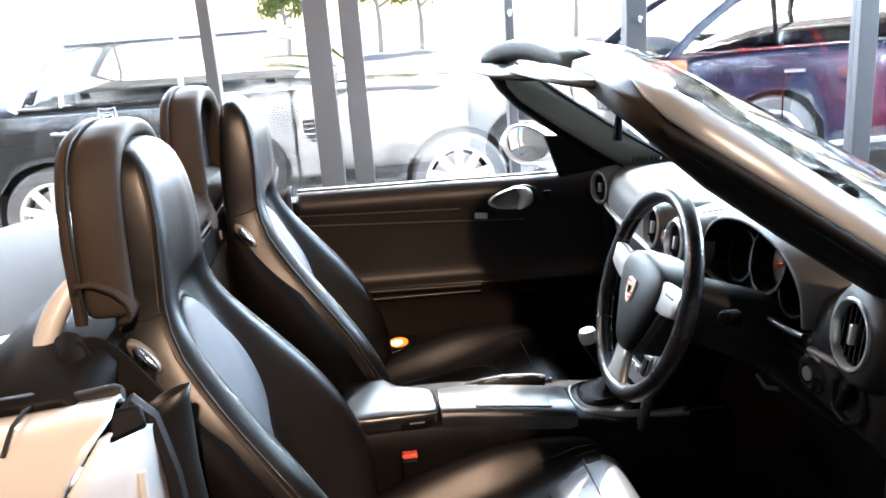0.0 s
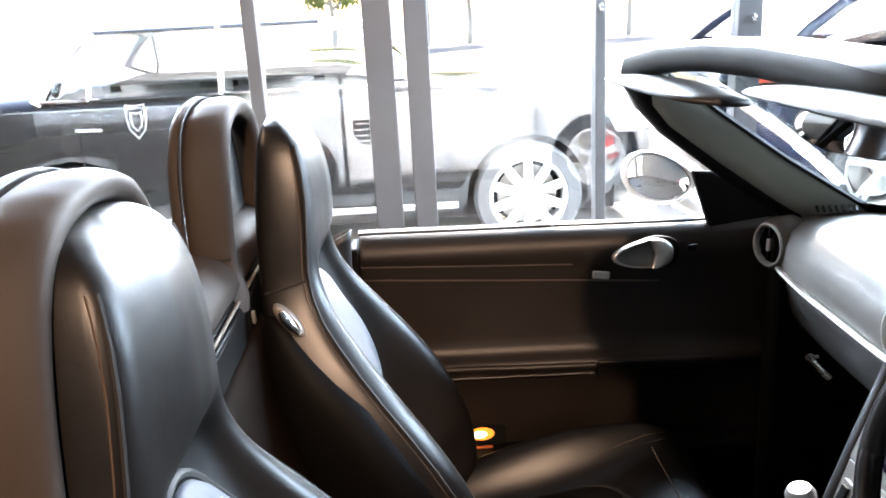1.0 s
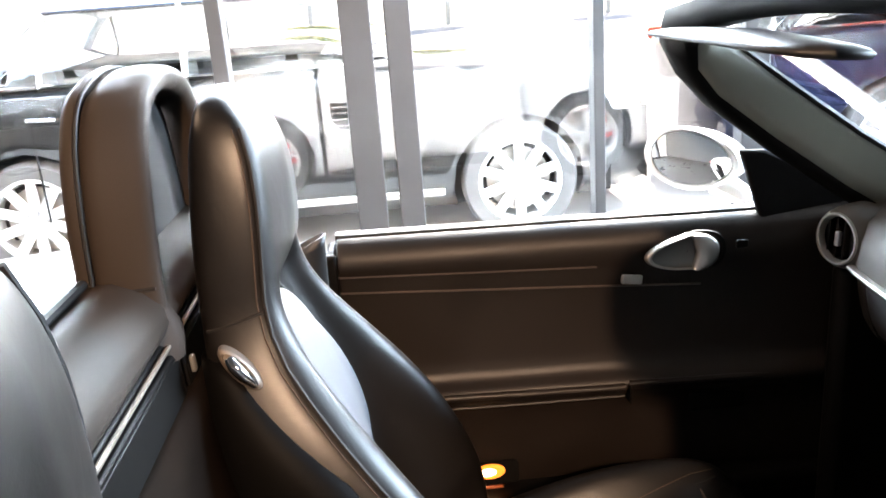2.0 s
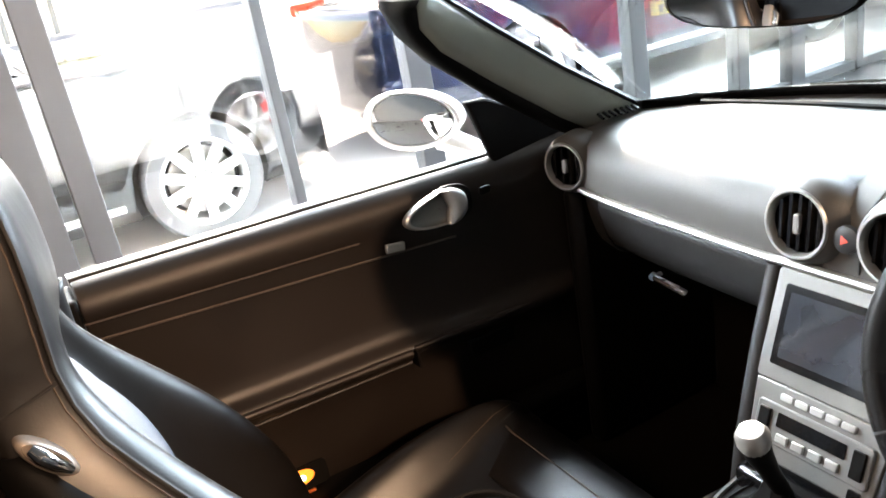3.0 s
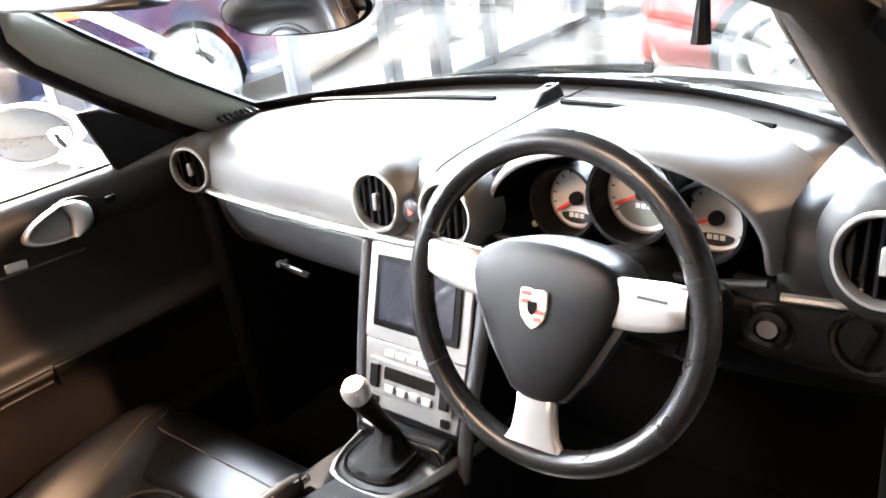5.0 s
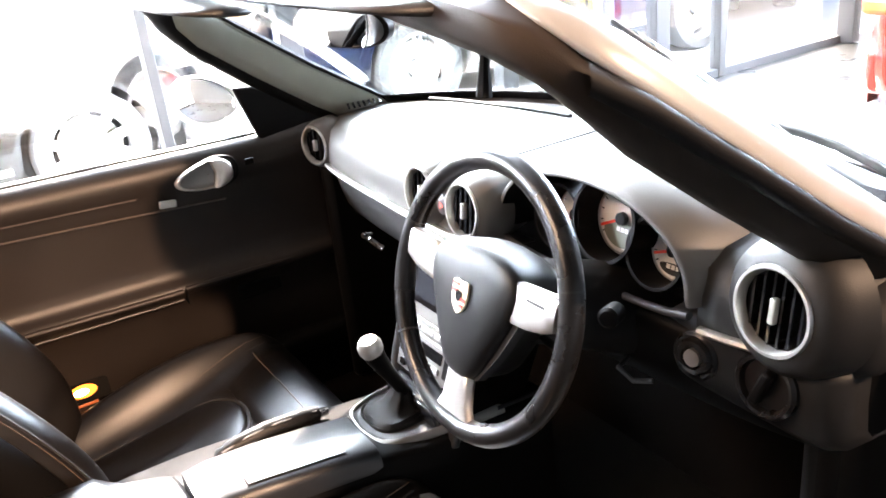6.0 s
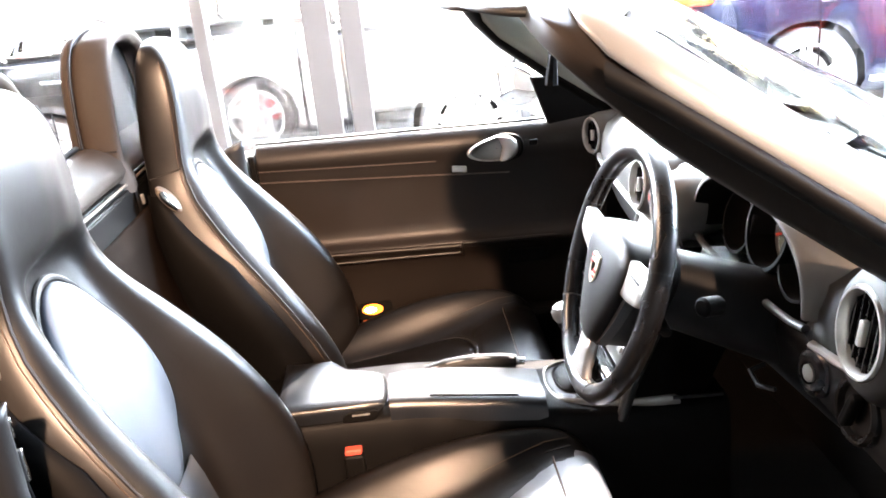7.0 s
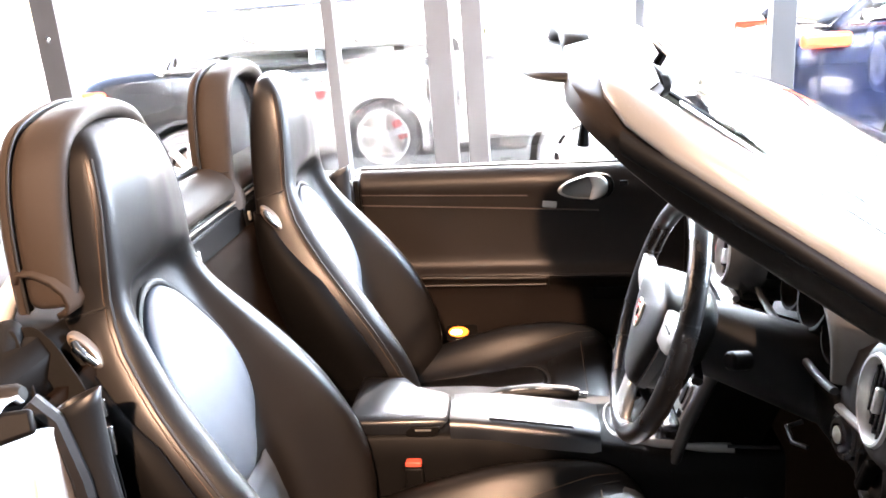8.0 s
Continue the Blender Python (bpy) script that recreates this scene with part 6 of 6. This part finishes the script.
    for s in (1, -1):
        for a, b, r in ((fx[0], fx[1], 0.032), (fx[3], fx[2], 0.036)):
            part("pillar", bm_tube([cabpt(lerp(a, b, q), s, 1) + Vector((0, s * 0.004, 0)) for q in (0, 0.25, 0.5, 0.75, 1)], r, 8), roof_glare or paint, t)
        m0 = lerp(fx[1], fx[2], 0.45)
        for mx, r in ((m0, 0.04), (lerp(fx[2], fx[3], 0.12), 0.03)):
            part("door_pillar", bm_tube([cabpt(mx, s, 0), cabpt(mx, s, 0.5), cabpt(mx, s, 1)], r, 6, squash=0.5), roof_glare or GLOSSBLACK, t)
        rail = [cabpt(x, s, 1) + Vector((0, s * 0.008, 0.0)) for x in cx]
        part("window_trim", bm_tube(rail, 0.012, 6), CHROME, t, "bright window surround")
        part("waist_trim", bm_tube([cabpt(x, s, 0) + Vector((0, s * 0.012, 0.01)) for x in cx], 0.012, 6), CHROME, t, "bright waist strip")
        for mx in (m0 + 0.02, fx[0] - 0.35, fx[2] - 0.1):
            part("door_gap", bm_tube([(mx, s * (hw(mx) + 0.001 - (0.05 if q > 0.85 else 0)), lerp(base + 0.12, belt_z - 0.03, q)) for q in (0, 0.3, 0.5, 0.7, 0.95)], 0.006, 5), GLOSSBLACK, t)
        for mx in (m0 + 0.14, fx[2] + 0.05):
            part("door_handle", bm_tube([(mx, s * (hw(mx) + 0.012), belt_z - 0.16), (mx - 0.16, s * (hw(mx) + 0.012), belt_z - 0.155)], 0.014, 8), CHROME, t, "bright door handle")
        part("sill_strip", bm_box(hub_r + 0.45, hub_f - 0.45, s * (w + 0.012) if s < 0 else w - 0.03, s * (w - 0.03) if s < 0 else w + 0.012, base + 0.08, base + 0.12), SATIN, t, "bright sill strip", bevel=0.01)
        part("side_mirror", bm_tube([(fx[0] - 0.25, s * (w - 0.04), belt_z + 0.02), (fx[0] - 0.24, s * (w + 0.08), belt_z + 0.07), (fx[0] - 0.24, s * (w + 0.17), belt_z + 0.08)], [0.03, 0.07, 0.05], 12), paint, t)
        part("tail_lamp", bm_box(-h + 0.02, -h + 0.34, s * (w - 0.10) if s > 0 else -w + 0.02, s * (w - 0.02) if s > 0 else -w + 0.10, belt_z - 0.19 + lamp_up, belt_z - 0.09 + lamp_up), lamp_mat or TAILRED, t, "red tail lamp", bevel=0.03)
        part("head_lamp", bm_box(h - 0.42, h - 0.12, s * (w * 0.9 - 0.16) if s > 0 else -w * 0.9 + 0.02, s * (w * 0.9 - 0.02) if s > 0 else -w * 0.9 + 0.16, nose - 0.16, nose - 0.03), LAMPCLEAR, t, "clear head lamp", bevel=0.03)
        for q in (hub_f, hub_r):
            wheel_at(t, q, s * (w - 0.005), hub_z, wheel_r, rim, spokes, twin, None, s, 0.23, TYREGREY)
    for end, x in (("tail_panel", -h), ("nose_panel", h)):
        b, v = bz(x), hw(x)
        k = -1 if x < 0 else 1
        part(end, bm_grid([[Vector((x + k * g * (1 - (y / v) ** 2), y, z)) for y in [v * q for q in (-0.99, -0.8, -0.4, 0, 0.4, 0.8, 0.99)]] for z, g in ((base, 0.0), (base + 0.1, 0.05), (lerp(base, b, 0.4), 0.07), (lerp(base, b, 0.7), 0.05), (b - 0.05, 0.02), (b + 0.02, 0.0))]), paint, t, thick=0.006, smooth=70)
    part("bumper", bm_box(-h - 0.02, -h + 0.2, -w + 0.16, w - 0.16, base + 0.05, base + 0.32), paint, t, bevel=0.05)
    if plate:
        part("number_plate", bm_box(-h - 0.12, -h - 0.02, -0.26, 0.26, base + 0.24, base + 0.35), plate, t, "yellow number plate with plain bars")
        for i in range(6):
            part("plate_bar", bm_box(-h - 0.124, -h - 0.12, -0.22 + 0.075 * i, -0.17 + 0.075 * i, base + 0.26, base + 0.33), GLOSSBLACK, t)
    return t


# tyre rubber greyed to carry the glare that veils the cars outside
TYREGREY = material("glare_grey_tyre", (0.075, 0.075, 0.077), 0.85, vary=0.2)
CARGLASS = glass("car_glass", (0.94, 0.96, 0.96))
TAILRED = material("tail_lamp_red", (0.75, 0.07, 0.015), 0.3, coat=0.2)
LAMPCLEAR = material("lamp_clear", (0.75, 0.77, 0.8), 0.1, metal=0.4, coat=1.0)
PLATE = material("plate_yellow", (0.85, 0.62, 0.05), 0.4)
PAINT_BLACK = material("black_car_paint", (0.016, 0.0155, 0.0155), 0.22, metal=0.2, coat=1.0, vary=0.05)
PAINT_BLUE = material("dark_blue_paint", (0.004, 0.008, 0.028), 0.2, metal=0.2, coat=1.0, vary=0.05)
PAINT_WHITE = material("white_paint", (0.72, 0.72, 0.72), 0.25, coat=1.0, vary=0.03)
PAINT_ORANGE = material("orange_paint", (0.17, 0.012, 0.006), 0.25, coat=1.0, vary=0.03)
G0 = -0.02
# white on roof and pillars stands in for sky glare on dark paint
street_car("estate_car", "dark estate car parked outside the glass, roof painted pale for sky glare", (-1.26, 4.86, G0), 0, 4.6, 1.82, 1.55, 1.08, 0.22, 0.86, 0.90, (0.325, 0.46, 0.76, 0.84), PAINT_BLACK, 0.345, 0.255, spokes=10, roof_glare=PAINT_WHITE)
street_car("saloon_car", "dark blue tall saloon car with a sloping roof, parked outside", (3.98, 4.97, G0), 0, 4.9, 1.94, 1.64, 1.08, 0.26, 0.86, 1.00, (0.30, 0.44, 0.765, 0.95), PAINT_BLUE, 0.375, 0.275, spokes=5, twin=True, lamp_up=0.07)
street_car("red_coupe", "orange-red car standing in the showroom with its tail to the glass", (4.55, -0.70, 0.0), -90, 4.2, 1.80, 1.32, 0.88, 0.18, 0.72, 0.85, (0.32, 0.45, 0.62, 0.84), PAINT_ORANGE, 0.32, 0.24, spokes=5, twin=True, plate=PLATE)
street_car("white_saloon", "white car parked on the forecourt in the sun", (8.6, 6.2, G0), 30, 4.4, 1.8, 1.43, 0.92, 0.2, 0.75, 0.9, (0.28, 0.42, 0.72, 0.9), PAINT_WHITE, 0.31, 0.22, spokes=7)


# ---- trees beyond the forecourt ----
BARK = material("bark", (0.55, 0.53, 0.48), 0.9, grain=0.8, grain_scale=40)
LEAF = material("leaf_green", (0.20, 0.25, 0.045), 0.6, vary=0.35, vary_scale=3)


def tree(at, height, spread, seed, label):
    rng = random.Random(seed)
    t = thing("tree", label, "tree", at, "trees beyond the forecourt")
    part("trunk", bm_tube([(0, 0, 0), (0.05, 0.02, height * 0.3), (-0.05, 0.05, height * 0.6), (0, 0, height * 0.85)], [0.12, 0.10, 0.08, 0.03], 10), BARK, t)
    tips = []
    for i in range(9):
        a = i * 2.4
        z0 = height * (0.42 + 0.05 * i)
        tip = Vector((math.cos(a) * spread * rng.uniform(0.5, 0.9), math.sin(a) * spread * rng.uniform(0.5, 0.9), z0 + height * rng.uniform(0.05, 0.22)))
        part("limb", bm_tube([(0, 0, z0), (tip * 0.5 + Vector((0, 0, z0 * 0.5)))[:], tip[:]], [0.09, 0.06, 0.02], 6), BARK, t)
        tips.append(tip)
    verts, faces = [], []
    for i in range(2600):
        c = rng.choice(tips) + Vector((rng.gauss(0, 0.42), rng.gauss(0, 0.42), rng.gauss(0, 0.30))) * spread * 0.55
        s = rng.uniform(0.07, 0.16)
        q = Euler((rng.uniform(0, 6), rng.uniform(0, 6), rng.uniform(0, 6))).to_matrix()
        k = len(verts)
        verts += [c + q @ Vector(p) for p in ((-s, 0, 0), (0, -s * 0.5, 0.02), (s, 0, 0), (0, s * 0.5, 0.02))]
        faces.append((k, k + 1, k + 2, k + 3))
    me = bpy.data.meshes.new("crown")
    me.from_pydata([v[:] for v in verts], [], faces)
    me.materials.append(LEAF)
    ob = new("crown", me)
    ob.parent = t
    tagged(ob, "sunlit green leaves", kind="stuff")
    return t


for n, (x, y, hgt, sp) in enumerate(((-3.5, 36, 4.4, 1.3), (0.6, 36, 4.8, 1.6), (2.5, 36.5, 4.6, 1.5), (9.8, 37, 5.2, 1.5))):
    tree((x, y, G0 - 0.1), hgt, sp, n + 3, "sunlit green leafy tree beyond the forecourt")
